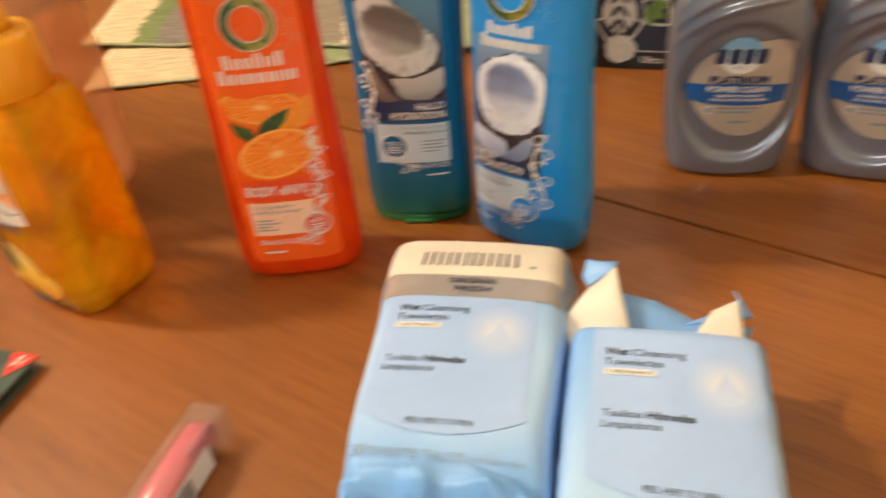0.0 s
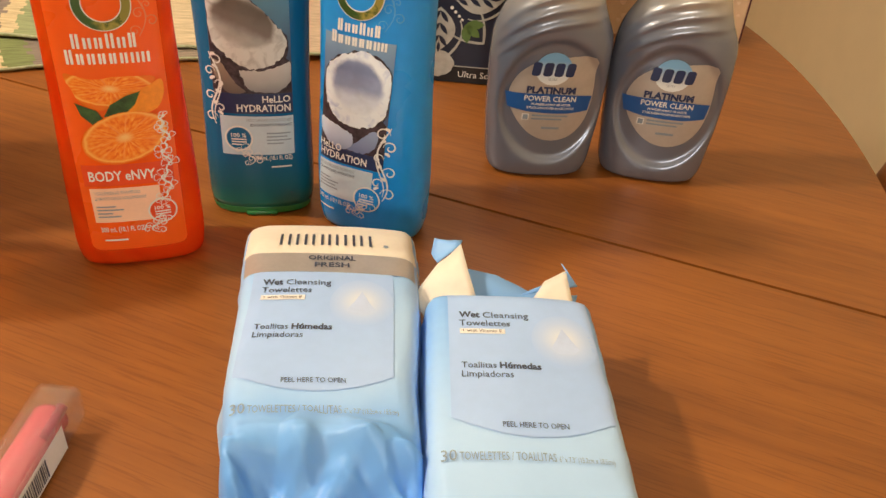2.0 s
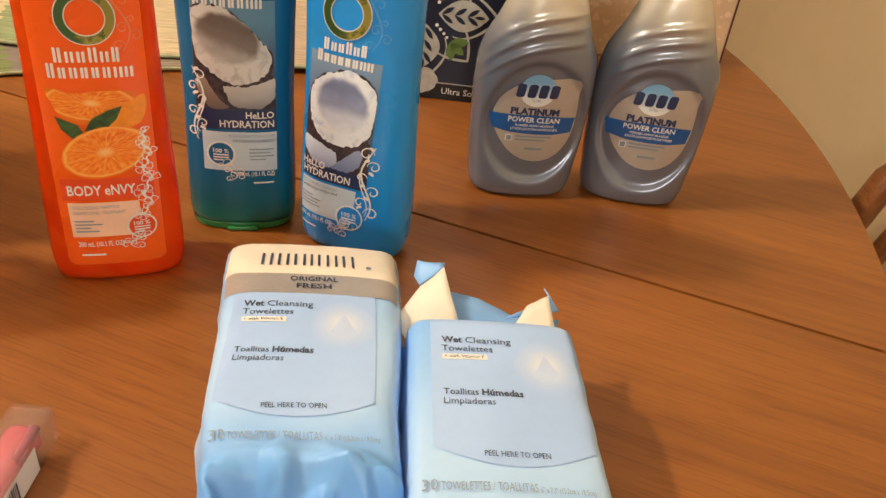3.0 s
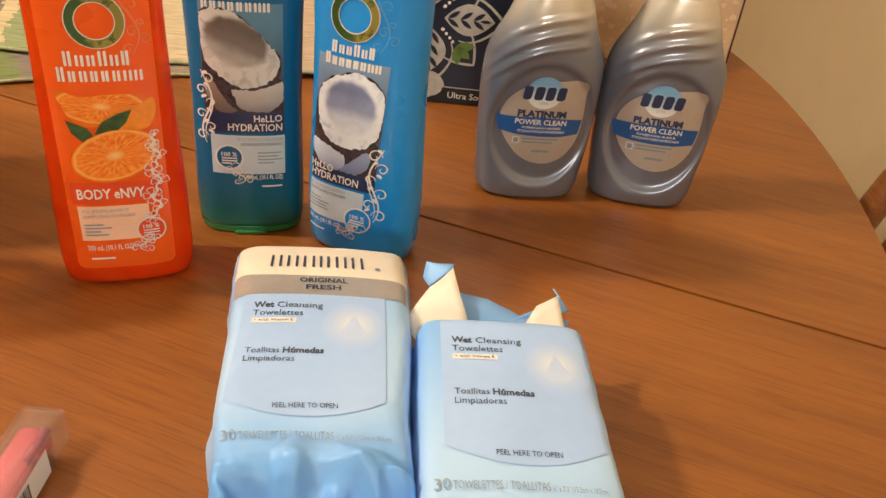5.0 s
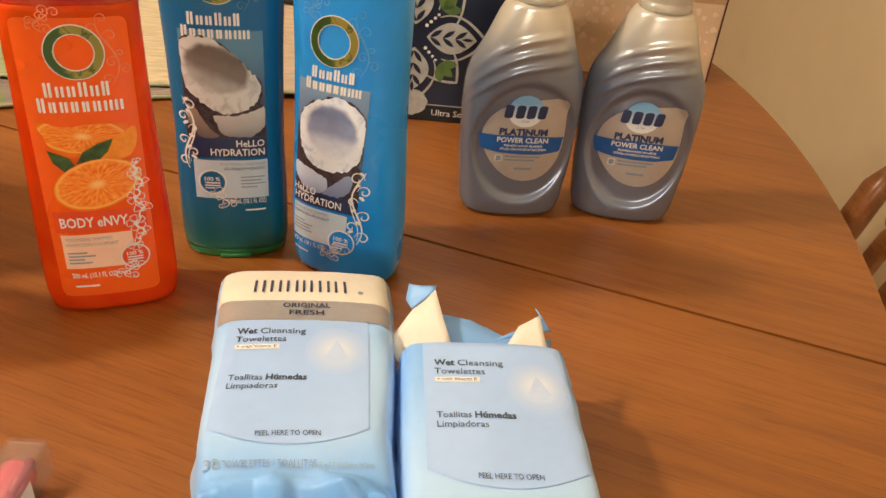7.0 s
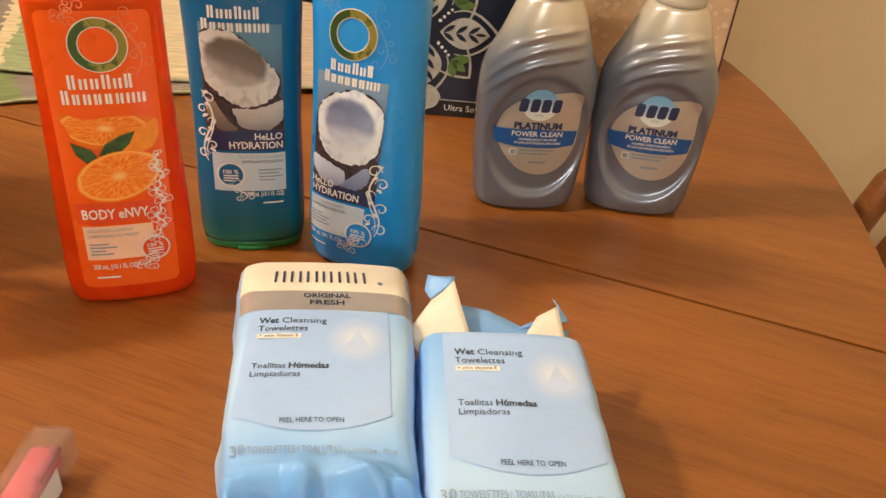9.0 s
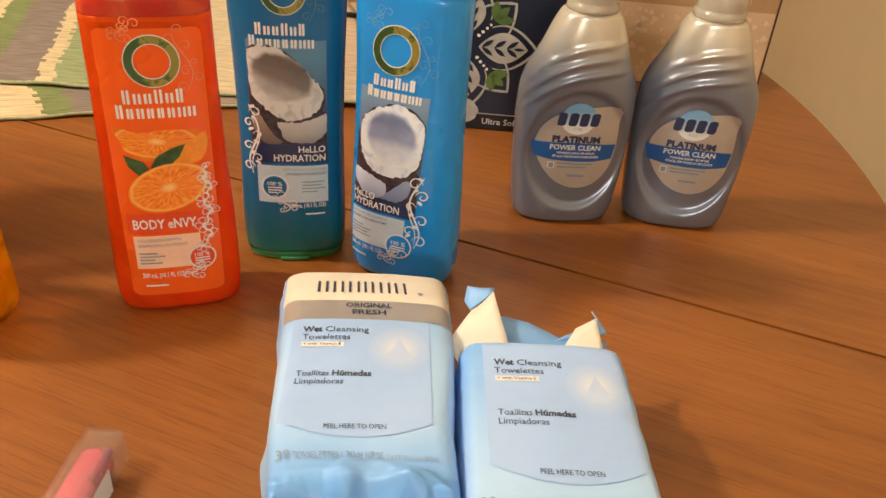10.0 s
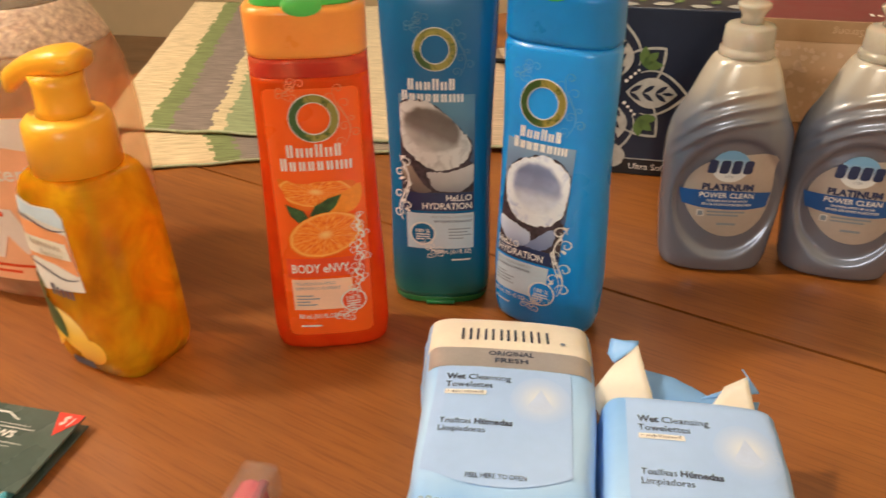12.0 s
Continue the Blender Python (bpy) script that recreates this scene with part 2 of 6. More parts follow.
def nut_print(name, cx, cz, rx, rz, turn, rim_dark, rim_light, hollow):
    """Printed picture of an open coconut half: a fibrous pale rim round a hollow shaded from its top."""
    m = bpy.data.materials.new(name)
    n, l, b = nodes_of(m)
    co, x, z, r = print_coords(n, l, cx, cz, rx, rz, turn, 0.22, 150)
    fibre = n.new("ShaderNodeTexNoise")
    fibre.inputs["Scale"].default_value, fibre.inputs["Detail"].default_value, fibre.inputs["Distortion"].default_value = 130, 3, 1.0
    l.new(co.outputs["Object"], fibre.inputs["Vector"])
    rim = ramp_of(n, l, fibre.outputs["Fac"], [(0.22, rim_dark), (0.50, rim_light)])
    shade = ramp_of(n, l, maths(n, l, "ADD", maths(n, l, "MULTIPLY", z, 0.5), 0.5), hollow, True)
    cloud = n.new("ShaderNodeTexNoise")
    cloud.inputs["Scale"].default_value = 120
    l.new(co.outputs["Object"], cloud.inputs["Vector"])
    shade = blend(n, l, 0.5, shade, ramp_of(n, l, cloud.outputs["Fac"], [(0.35, 0.72), (0.65, 1.0)]), "MULTIPLY")
    l.new(blend(n, l, ramp_of(n, l, r, [(0.74, 0.0), (0.95, 1.0)], True), shade, rim), b.inputs["Base Color"])
    b.inputs["Roughness"].default_value = 0.38
    return m


def citrus_print(name, cx, cz, rx, rz, turn):
    """Printed picture of a cut orange: streaky segments, pale walls and pith, and the rind round them."""
    m = bpy.data.materials.new(name)
    n, l, b = nodes_of(m)
    co, x, z, r = print_coords(n, l, cx, cz, rx, rz, turn, 0.10, 220)
    ang = maths(n, l, "MULTIPLY", maths(n, l, "ARCTAN2", z, x), 10 / (2 * math.pi))
    cut = maths(n, l, "ABSOLUTE", maths(n, l, "SUBTRACT", maths(n, l, "FRACT", maths(n, l, "ADD", ang, 10.0)), 0.5))
    vec = n.new("ShaderNodeCombineXYZ")
    l.new(maths(n, l, "MULTIPLY", ang, 3.2), vec.inputs[0])
    l.new(maths(n, l, "MULTIPLY", r, 3.0), vec.inputs[1])
    streak = n.new("ShaderNodeTexNoise")
    streak.inputs["Scale"].default_value, streak.inputs["Detail"].default_value = 1.6, 4
    l.new(vec.outputs[0], streak.inputs["Vector"])
    pulp = ramp_of(n, l, streak.outputs["Fac"], [(0.30, (0.80, 0.13, 0.006)), (0.50, (0.93, 0.24, 0.015)), (0.70, (0.97, 0.42, 0.07))])
    wall = maths(n, l, "MULTIPLY", ramp_of(n, l, cut, [(0.40, 0.0), (0.50, 0.75)]), ramp_of(n, l, r, [(0.0, 1.0), (0.85, 0.45)]))
    pulp = blend(n, l, wall, pulp, (0.97, 0.48, 0.14))
    pulp = blend(n, l, ramp_of(n, l, r, [(0.05, 0.9), (0.24, 0.0)]), pulp, (0.98, 0.62, 0.24))
    edge = ramp_of(n, l, r, [(0.0, (0.9, 0.25, 0.02)), (0.86, (0.93, 0.34, 0.05)), (0.93, (0.98, 0.50, 0.12)), (0.97, (0.90, 0.24, 0.012)), (1.0, (0.86, 0.18, 0.006))])
    l.new(blend(n, l, ramp_of(n, l, r, [(0.82, 0.0), (0.90, 1.0)]), pulp, edge), b.inputs["Base Color"])
    b.inputs["Roughness"].default_value = 0.35
    return m


# ---------------------------------------------------------------- building helpers


def link(name, me, material, parent=None, label="", smooth=True):
    me.materials.append(material)
    if smooth:
        me.polygons.foreach_set("use_smooth", [True] * len(me.polygons))
    ob = new(name, me)
    ob.parent = parent
    if label:
        ob["label"] = label
    return ob


def part(name, bm, material, parent=None, label="", smooth=True):
    me = bpy.data.meshes.new(name)
    bmesh.ops.recalc_face_normals(bm, faces=bm.faces[:])
    bm.to_mesh(me)
    bm.free()
    return link(name, me, material, parent, label, smooth)


def thing(name, m, label, category, group="", kind=""):
    ob = new(name)
    ob.empty_display_size = 0.02
    ob.matrix_basis = m
    return tagged(ob, label, category, group, kind)


def box_bm(x0, y0, z0, x1, y1, z1, bevel=0.0, segments=2):
    bm = bmesh.new()
    bmesh.ops.create_cube(bm, size=1.0)
    for v in bm.verts:
        v.co = Vector((x0 + (v.co.x + 0.5) * (x1 - x0), y0 + (v.co.y + 0.5) * (y1 - y0), z0 + (v.co.z + 0.5) * (z1 - z0)))
    if bevel:
        bmesh.ops.bevel(bm, geom=bm.edges[:], offset=bevel, segments=segments, affect="EDGES", profile=0.5)
    return bm


def rings_bm(rings, cap_low=True, cap_high=True):
    """Skin over closed rings with equal counts of points."""
    bm = bmesh.new()
    made = [[bm.verts.new(p) for p in r] for r in rings]
    k = len(made[0])
    for a, b in zip(made, made[1:]):
        for i in range(k):
            bm.faces.new((a[i], a[(i + 1) % k], b[(i + 1) % k], b[i]))
    if cap_low:
        bm.faces.new(made[0][::-1])
    if cap_high:
        bm.faces.new(made[-1])
    return bm


def turned_bm(profile, count=32, centre=(0, 0)):
    """A turned shape from (radius, height) pairs."""
    return rings_bm([[(centre[0] + r * math.cos(2 * math.pi * i / count), centre[1] + r * math.sin(2 * math.pi * i / count), z)
                      for i in range(count)] for r, z in profile])


class Shape:
    """A flattened bottle: half width, half depth and side shift by height, on a superellipse section."""

    def __init__(self, rows, power=2.8, relief=None, shear=0.0):
        self.shear = shear
        z = np.array([r[0] for r in rows])
        self.z = np.linspace(z[0], z[-1], 90)
        self.cols = []
        for k in (1, 2, 3):
            c = np.interp(self.z, z, [r[k] for r in rows])
            s = np.convolve(np.pad(c, 3, mode="edge"), np.ones(7) / 7, mode="valid")
            s[:2], s[-2:] = c[:2], c[-2:]
            self.cols.append(s)
        self.power, self.relief = power, relief

    def at(self, v):
        return [float(np.interp(v, self.z, c)) for c in self.cols]

    def front(self, u, v, off=0.0):
        u += self.shear * (v - 0.085)
        w, d, s = self.at(v)
        q = min(abs(u - s) / max(w, 1e-5), 0.995)
        y = -d * (1 - q ** self.power) ** (1 / self.power)
        if self.relief:
            y -= self.relief(u, v)
        return Vector((u, y - off, v))

    def body(self, z0, z1, steps=48, count=72, round_low=0.0, round_high=0.0, grow=0.0):
        rings = []
        for j in range(steps + 1):
            v = z0 + (z1 - z0) * j / steps
            w, d, s = self.at(v)
            shrink = 0.0
            for r, gap in ((round_low, v - z0), (round_high, z1 - v)):
                if r and gap < r:
                    shrink = max(shrink, r - math.sqrt(max(0, r * r - (r - gap) ** 2)))
            w, d = w - shrink + grow, d - shrink + grow
            ring = []
            for i in range(count):
                a = 2 * math.pi * i / count
                c, n = math.cos(a), math.sin(a)
                x = w * math.copysign(abs(c) ** (2 / self.power), c)
                y = d * math.copysign(abs(n) ** (2 / self.power), n)
                if self.relief and y < 0:
                    y -= self.relief(x + s, v) * min(1.0, abs(y) / (0.5 * d))
                ring.append((x + s, y, v))
            rings.append(ring)
        return rings_bm(rings)


def poly_bm(loops):
    """Flat filled outlines in the plane of the print."""
    bm = bmesh.new()
    for loop in loops:
        vs = [bm.verts.new((p[0], p[1], 0)) for p in loop]
        bm.faces.new(vs)
    return bm


def ellipse(cx, cy, rx, ry, turn=0.0, count=36, wobble=0.0, seed=0):
    rnd = random.Random(seed)
    ph = [rnd.uniform(0, 6.28) for _ in range(4)]
    out = []
    for i in range(count):
        a = 2 * math.pi * i / count
        k = 1 + wobble * (math.sin(3 * a + ph[0]) + 0.7 * math.sin(7 * a + ph[1]) + 0.6 * math.sin(13 * a + ph[2])) / 2
        x, y = rx * k * math.cos(a), ry * k * math.sin(a)
        c, s = math.cos(radians(turn)), math.sin(radians(turn))
        out.append((cx + x * c - y * s, cy + x * s + y * c))
    return out


def smooth_loop(pts, rag=0.0, seed=0, steps=5):
    """A closed rounded outline through a few corner points, with a ragged edge."""
    rnd = random.Random(seed)
    out, n = [], len(pts)
    for i in range(n):
        a, b, c, d = (Vector(pts[(i + k - 1) % n]) for k in range(4))
        for j in range(steps):
            t = j / steps
            p = 0.5 * (2 * b + (c - a) * t + (2 * a - 5 * b + 4 * c - d) * t * t + (3 * b - a - 3 * c + d) * t ** 3)
            out.append((p.x + rnd.uniform(-rag, rag), p.y + rnd.uniform(-rag, rag)))
    return out


def rect(x0, y0, x1, y1):
    return [(x0, y0), (x1, y0), (x1, y1), (x0, y1)]


def ring_bm(cx, cy, r0, r1, count=48):
    bm = bmesh.new()
    a = [bm.verts.new((cx + r0 * math.cos(2 * math.pi * i / count), cy + r0 * math.sin(2 * math.pi * i / count), 0)) for i in range(count)]
    b = [bm.verts.new((cx + r1 * math.cos(2 * math.pi * i / count), cy + r1 * math.sin(2 * math.pi * i / count), 0)) for i in range(count)]
    for i in range(count):
        bm.faces.new((a[i], b[i], b[(i + 1) % count], a[(i + 1) % count]))
    return bm


def ribbon_bm(lines):
    """Tapered strokes along lists of points: (points, half width)."""
    bm = bmesh.new()
    for pts, hw in lines:
        k = len(pts)
        prev = None
        for i, (x, y) in enumerate(pts):
            x0, y0 = pts[max(0, i - 1)]
            x1, y1 = pts[min(k - 1, i + 1)]
            dx, dy = x1 - x0, y1 - y0
            s = math.hypot(dx, dy) or 1
            h = hw * (0.35 + 0.65 * math.sin(math.pi * (i + 0.5) / k))
            a = bm.verts.new((x - dy / s * h, y + dx / s * h, 0))
            b = bm.verts.new((x + dy / s * h, y - dx / s * h, 0))
            if prev:
                bm.faces.new((prev[0], prev[1], b, a))
            prev = (a, b)
    return bm


def text_bm(body, x, y, height, width=0.0, align="LEFT", turn=0.0, bold=0.0):
    """Lettering in the built-in font: capital height and, where given, its full width."""
    cu = bpy.data.curves.new("lettering", "FONT")
    cu.body, cu.size, cu.resolution_u, cu.offset = body, 1.0, 2, bold
    ob = bpy.data.objects.new("lettering", cu)
    scene.collection.objects.link(ob)
    me = bpy.data.meshes.new_from_object(ob.evaluated_get(bpy.context.evaluated_depsgraph_get()))
    bpy.data.objects.remove(ob)
    bpy.data.curves.remove(cu)
    bm = bmesh.new()
    bm.from_mesh(me)
    bpy.data.meshes.remove(me)
    x0, x1 = min(v.co.x for v in bm.verts), max(v.co.x for v in bm.verts)
    sy = height / 0.69
    sx = width / (x1 - x0) if width else sy
    shift = {"LEFT": x0, "CENTER": (x0 + x1) / 2, "RIGHT": x1}[align]
    c, s = math.cos(radians(turn)), math.sin(radians(turn))
    for v in bm.verts:
        px, py = (v.co.x - shift) * sx, v.co.y * sy
        v.co = Vector((x + px * c - py * s, y + px * s + py * c, 0))
    return bm


def rounded(x0, y0, x1, y1, r):
    pts = []
    for cx, cy, a in ((x1 - r, y0 + r, -90), (x1 - r, y1 - r, 0), (x0 + r, y1 - r, 90), (x0 + r, y0 + r, 180)):
        pts += [(cx + r * math.cos(radians(a + 30 * k)), cy + r * math.sin(radians(a + 30 * k))) for k in range(4)]
    return pts


def line_bars(x0, y0, widths, gap, height):
    """Small print as plain bars."""
    return poly_bm([rect(x0, y0 - i * gap, x0 + w, y0 - i * gap + height) for i, w in enumerate(widths)])


def decal(name, bm, place, off, material, parent, label="", longest=0.004):
    """Lay a flat print on a surface: place(u, v, off) gives the point."""
    bmesh.ops.triangulate(bm, faces=bm.faces[:])
    for _ in range(5):
        long = [e for e in bm.edges if e.calc_length() > longest]
        if not long:
            break
        bmesh.ops.subdivide_edges(bm, edges=long, cuts=1)
        bmesh.ops.triangulate(bm, faces=[f for f in bm.faces if len(f.verts) > 3])
    for v in bm.verts:
        v.co = place(v.co.x, v.co.y, off)
    me = bpy.data.meshes.new(name)
    bm.to_mesh(me)
    bm.free()
    return link(name, me, material, parent, label)


def word_bars(x0, x1, y, height, seed, count, place, off, material, parent, longest=0.004, stroke=0.0, first=0.95, rest=0.70, tall=(), slant=0.0):
    """A word that is not lettered: a row of plain upright bars, each a part of its own; stroke makes them pairs of slim posts."""
    rnd = random.Random(seed)
    cell = (x1 - x0) / count
    for i in range(count):
        w = cell * (rnd.uniform(0.76, 0.84) if count < 5 else rnd.uniform(0.50, 0.66))
        h = height * (first if i == 0 else 0.98 if i in tall else rest)
        bx = x0 + i * cell
        if stroke:
            spots = [(bx, bx + stroke), (bx + w - stroke * 0.5, bx + w + stroke * 0.5)]
        else:
            spots = [(bx, bx + w)]
        for p, q in spots:
            bm = poly_bm([rounded(p, y, q, y + h, min(q - p, h) * 0.3)])
            for v in bm.verts:
                v.co.x += slant * (v.co.y - y)
            decal("brand_bar", bm, place, off, material, parent, "", longest)


def arc(cx, cy, r, a0, a1, count=12, squash=1.0):
    return [(cx + r * math.cos(radians(a0 + (a1 - a0) * i / (count - 1))),
             cy + squash * r * math.sin(radians(a0 + (a1 - a0) * i / (count - 1)))) for i in range(count)]


def spiral(cx, cy, r0, r1, a0, a1, count=18):
    out = []
    for i in range(count):
        k = i / (count - 1)
        r, a = r0 + (r1 - r0) * k, radians(a0 + (a1 - a0) * k)
        out.append((cx + r * math.cos(a), cy + r * math.sin(a)))
    return out


def scrolls(cx, cy, w, h, side, seed):
    """Curled vine ornament that climbs through a w x h field."""
    rnd = random.Random(seed)
    lines = []
    stem = [(cx + side * w * 0.35 * math.sin(k / 16 * 5.2), cy + h * k / 16) for k in range(17)]
    lines.append((stem, 0.0004))
    for k in range(1, 16, 2):
        x, y = stem[k]
        s = side if (k // 2) % 2 else -side
        r = w * rnd.uniform(0.16, 0.30)
        lines.append((spiral(x + s * r, y + r * 0.3, r, r * 0.2, 180 if s > 0 else 0, (180 if s > 0 else 0) - s * rnd.uniform(330, 470)), 0.0003))
    return ribbon_bm(lines)


def flourish(cx, cy, w, h, side):
    """Bold curling ornament: one S-shaped stem with large curls and drop-shaped buds along it."""
    lines = [([(cx + side * w * 0.30 * math.sin(k / 24 * 6.6 + 0.4), cy + h * k / 24) for k in range(25)], 0.0006)]
    lines.append(([(cx + side * w * (0.24 * math.sin(k / 24 * 6.0 + 1.0) - 0.10), cy + h * (0.06 + 0.86 * k / 24)) for k in range(25)], 0.0004))
    for k, (fx, fy, r, s, turns) in enumerate(((0.34, 0.10, 0.34, 1, 420), (-0.20, 0.24, 0.28, -1, 380), (0.30, 0.40, 0.32, 1, 400), (-0.26, 0.58, 0.26, -1, 360),
                                               (0.22, 0.74, 0.30, 1, 430), (-0.16, 0.90, 0.34, -1, 400))):
        s *= side
        lines.append((spiral(cx + side * fx * w, cy + fy * h, r * w, r * w * 0.18, 180 if s > 0 else 0, (180 if s > 0 else 0) - s * turns, 26), 0.00045))
        x, y = cx - side * fx * w * 0.9, cy + fy * h + 0.05 * h
        lines.append(([(x, y), (x + s * 0.0012, y + 0.0012), (x + s * 0.0030, y + 0.0018)], 0.0010))
    return ribbon_bm(lines)


def blossom_spray(spots):
    """White line blossoms and leaves: (x, y, size) in a climbing spray."""
    lines, rnd = [], random.Random(6)
    for (x, y, r), (x2, y2, _) in zip(spots, spots[1:]):
        lines.append(([(x + (x2 - x) * k / 6 + 0.0012 * math.sin(k), y + (y2 - y) * k / 6) for k in range(7)], 0.0005))
    for i, (x, y, r) in enumerate(spots):
        a0 = rnd.uniform(0, 72)
        for k in range(5 if i % 2 == 0 else 3):
            a = radians(a0 + 72 * k)
            c, s = math.cos(a), math.sin(a)
            petal = []
            for j in range(9):
                f = j / 8
                u, v = r * math.sin(math.pi * f) ** 0.6 * (1.0 if f < 0.999 else 0), 0.42 * r * math.sin(2 * math.pi * f)
                petal.append((x + u * c - v * s, y + u * s + v * c))
            lines.append((petal, 0.00024))
        lines.append((arc(x, y, r * 0.22, 0, 360, 9), 0.0004))
    return ribbon_bm(lines)


def tube_bm(pts, radius, count=8):
    """A round rod along points."""
    rings = []
    for i, p in enumerate(pts):
        d = (Vector(pts[min(i + 1, len(pts) - 1)]) - Vector(pts[max(i - 1, 0)])).normalized()
        up = Vector((0, 0, 1)) if abs(d.z) < 0.9 else Vector((1, 0, 0))
        a = d.cross(up).normalized()
        b = a.cross(d)
        r = radius if not isinstance(radius, (list, tuple)) else radius[i]
        rings.append([Vector(p) + a * r * math.cos(2 * math.pi * k / count) + b * r * math.sin(2 * math.pi * k / count) for k in range(count)])
    return rings_bm(rings)

# ---------------------------------------------------------------- the room
# The walls out of view stand far off to keep bounced light low.
X0, X1, Y0, Y1, H = -5.2, 0.95, -4.8, 3.6, 2.5


def slab(name, bounds, material):
    return tagged(part(name, box_bm(*bounds), material, smooth=False), kind="structure")


tagged(slab("floor", (X0 - 0.1, Y0 - 0.1, -0.08, X1 + 0.1, Y1 + 0.1, 0.0), FLOOR_WOOD), "brown wooden floor under the table", "floor")
tagged(slab("ceiling", (X0 - 0.1, Y0 - 0.1, H, X1 + 0.1, Y1 + 0.1, H + 0.08), CEILING_PAINT), "plain off-white painted ceiling", "ceiling")
tagged(slab("wall_east", (X1, Y0, 0.0, X1 + 0.1, Y1, H), WALL_PAINT), "plain cream painted wall beside the table", "wall")
tagged(slab("wall_west", (X0 - 0.1, Y0, 0.0, X0, Y1, H), WALL_PAINT), "plain cream painted wall", "wall")
tagged(slab("wall_north", (X0 - 0.1, Y1, 0.0, X1 + 0.1, Y1 + 0.1, H), WALL_PAINT), "plain cream painted wall", "wall")
tagged(slab("wall_south", (X0 - 0.1, Y0 - 0.1, 0.0, X1 + 0.1, Y0, H), WALL_PAINT), "plain cream painted wall", "wall")

# ---------------------------------------------------------------- oval table in two halves
TC, TA, TB, TURN = Vector((-0.132, 0.505)), 0.855, 0.527, -20.3
SEAM = 0.078  # the joint, along the table from its middle
table = thing("dining_table", pose(TC.x, TC.y, 0, 0, 0, TURN), "oval brown wooden dining table with a joint across", "table")


def half_top(sign):
    pts = []
    start = math.asin(SEAM / TA)
    gap = 0.0014
    for i in range(97):
        a = start + (math.pi - 2 * start) * i / 96 if sign > 0 else start - (math.pi + 2 * start) * i / 96
        pts.append((TB * math.cos(a), TA * math.sin(a)))
    s = SEAM + sign * gap
    pts = [(x, max(y, s) if sign > 0 else min(y, s)) for x, y in pts]
    bm = bmesh.new()
    low = [bm.verts.new((x, y, T - 0.026)) for x, y in pts]
    f = bm.faces.new(low if sign > 0 else low[::-1])
    out = bmesh.ops.extrude_face_region(bm, geom=[f])
    top = [v for v in out["geom"] if isinstance(v, bmesh.types.BMVert)]
    for v in top:
        v.co.z = T
    ring = [e for e in bm.edges if e.verts[0].co.z > T - 0.001 and e.verts[1].co.z > T - 0.001]
    curved = [e for e in ring if not all(abs(v.co.y - s) < 1e-5 for v in e.verts)]
    bmesh.ops.bevel(bm, geom=curved, offset=0.006, segments=3, affect="EDGES", profile=0.5)
    return bm


GRAIN = TABLE_WOOD
part("tabletop_half", half_top(1), GRAIN, table, smooth=False)
part("tabletop_half", half_top(-1), GRAIN, table, smooth=False)
part("apron", rings_bm([[((TB - 0.09) * math.cos(2 * math.pi * i / 64), (TA - 0.12) * math.sin(2 * math.pi * i / 64), z) for i in range(64)] for z in (T - 0.096, T - 0.0262)]), TABLE_WOOD, table)
for sx in (-1, 1):
    for sy in (-1, 1):
        part("leg", turned_bm([(0.022, 0), (0.026, 0.06), (0.02, 0.12), (0.032, 0.45), (0.03, 0.60), (0.036, T - 0.0962)], 20, (sx * 0.27, sy * 0.46)), TABLE_WOOD, table)

# ---------------------------------------------------------------- chair pushed up beside the table
chair = thing("dining_chair", pose(0.497, 0.497, 0, 0, 0, 0), "reddish brown wooden chair with a slatted back", "chair")


def chair_seat():
    return box_bm(-0.36, -0.21, 0.43, 0.03, 0.21, 0.462, 0.012, 3)


part("seat", chair_seat(), CHAIR_WOOD, chair)
for sy in (-1, 1):
    part("leg", tube_bm([(-0.33, sy * 0.18, 0.0), (-0.33, sy * 0.18, 0.43)], [0.015, 0.02], 12), CHAIR_WOOD, chair)
    part("leg", tube_bm([(0.05, sy * 0.19, 0.0), (0.0, sy * 0.185, 0.43)], [0.015, 0.02], 12), CHAIR_WOOD, chair)


def stile(y, top, half_w, half_t):
    """A raked upright with a rounded head."""
    rings = []
    for k in range(15):
        f = k / 14
        z = 0.455 + (top - 0.455) * f
        lean = -0.055 + 0.072 * f ** 1.2
        tip = 1.0 if z < top - 0.012 else math.sqrt(max(0.04, 1 - ((z - top + 0.012) / 0.0125) ** 2))
        waist = 1 - 0.08 * math.exp(-((z - top + 0.03) / 0.012) ** 2)
        rings.append([(lean + half_t * tip * waist * math.copysign(abs(math.cos(a)) ** 0.7, math.cos(a)),
                       y + half_w * tip * waist * math.copysign(abs(math.sin(a)) ** 0.7, math.sin(a)), z)
                      for a in [2 * math.pi * i / 20 for i in range(20)]])
    return rings_bm(rings)


for sy in (-1, 1):
    part("back_post", stile(sy * 0.178, 0.758, 0.0135, 0.012), CHAIR_WOOD, chair)
for k in range(7):
    part("back_slat", stile(-0.132 + k * 0.044, 0.728, 0.0115, 0.006), CHAIR_WOOD, chair)
part("crest_rail", tube_bm([(0.010 - 0.01 * math.cos(k / 8 * math.pi - math.pi / 2), -0.172 + 0.30 * k / 8, 0.730) for k in range(9)], 0.013, 12), CHAIR_WOOD, chair)

# ---------------------------------------------------------------- woven placemats


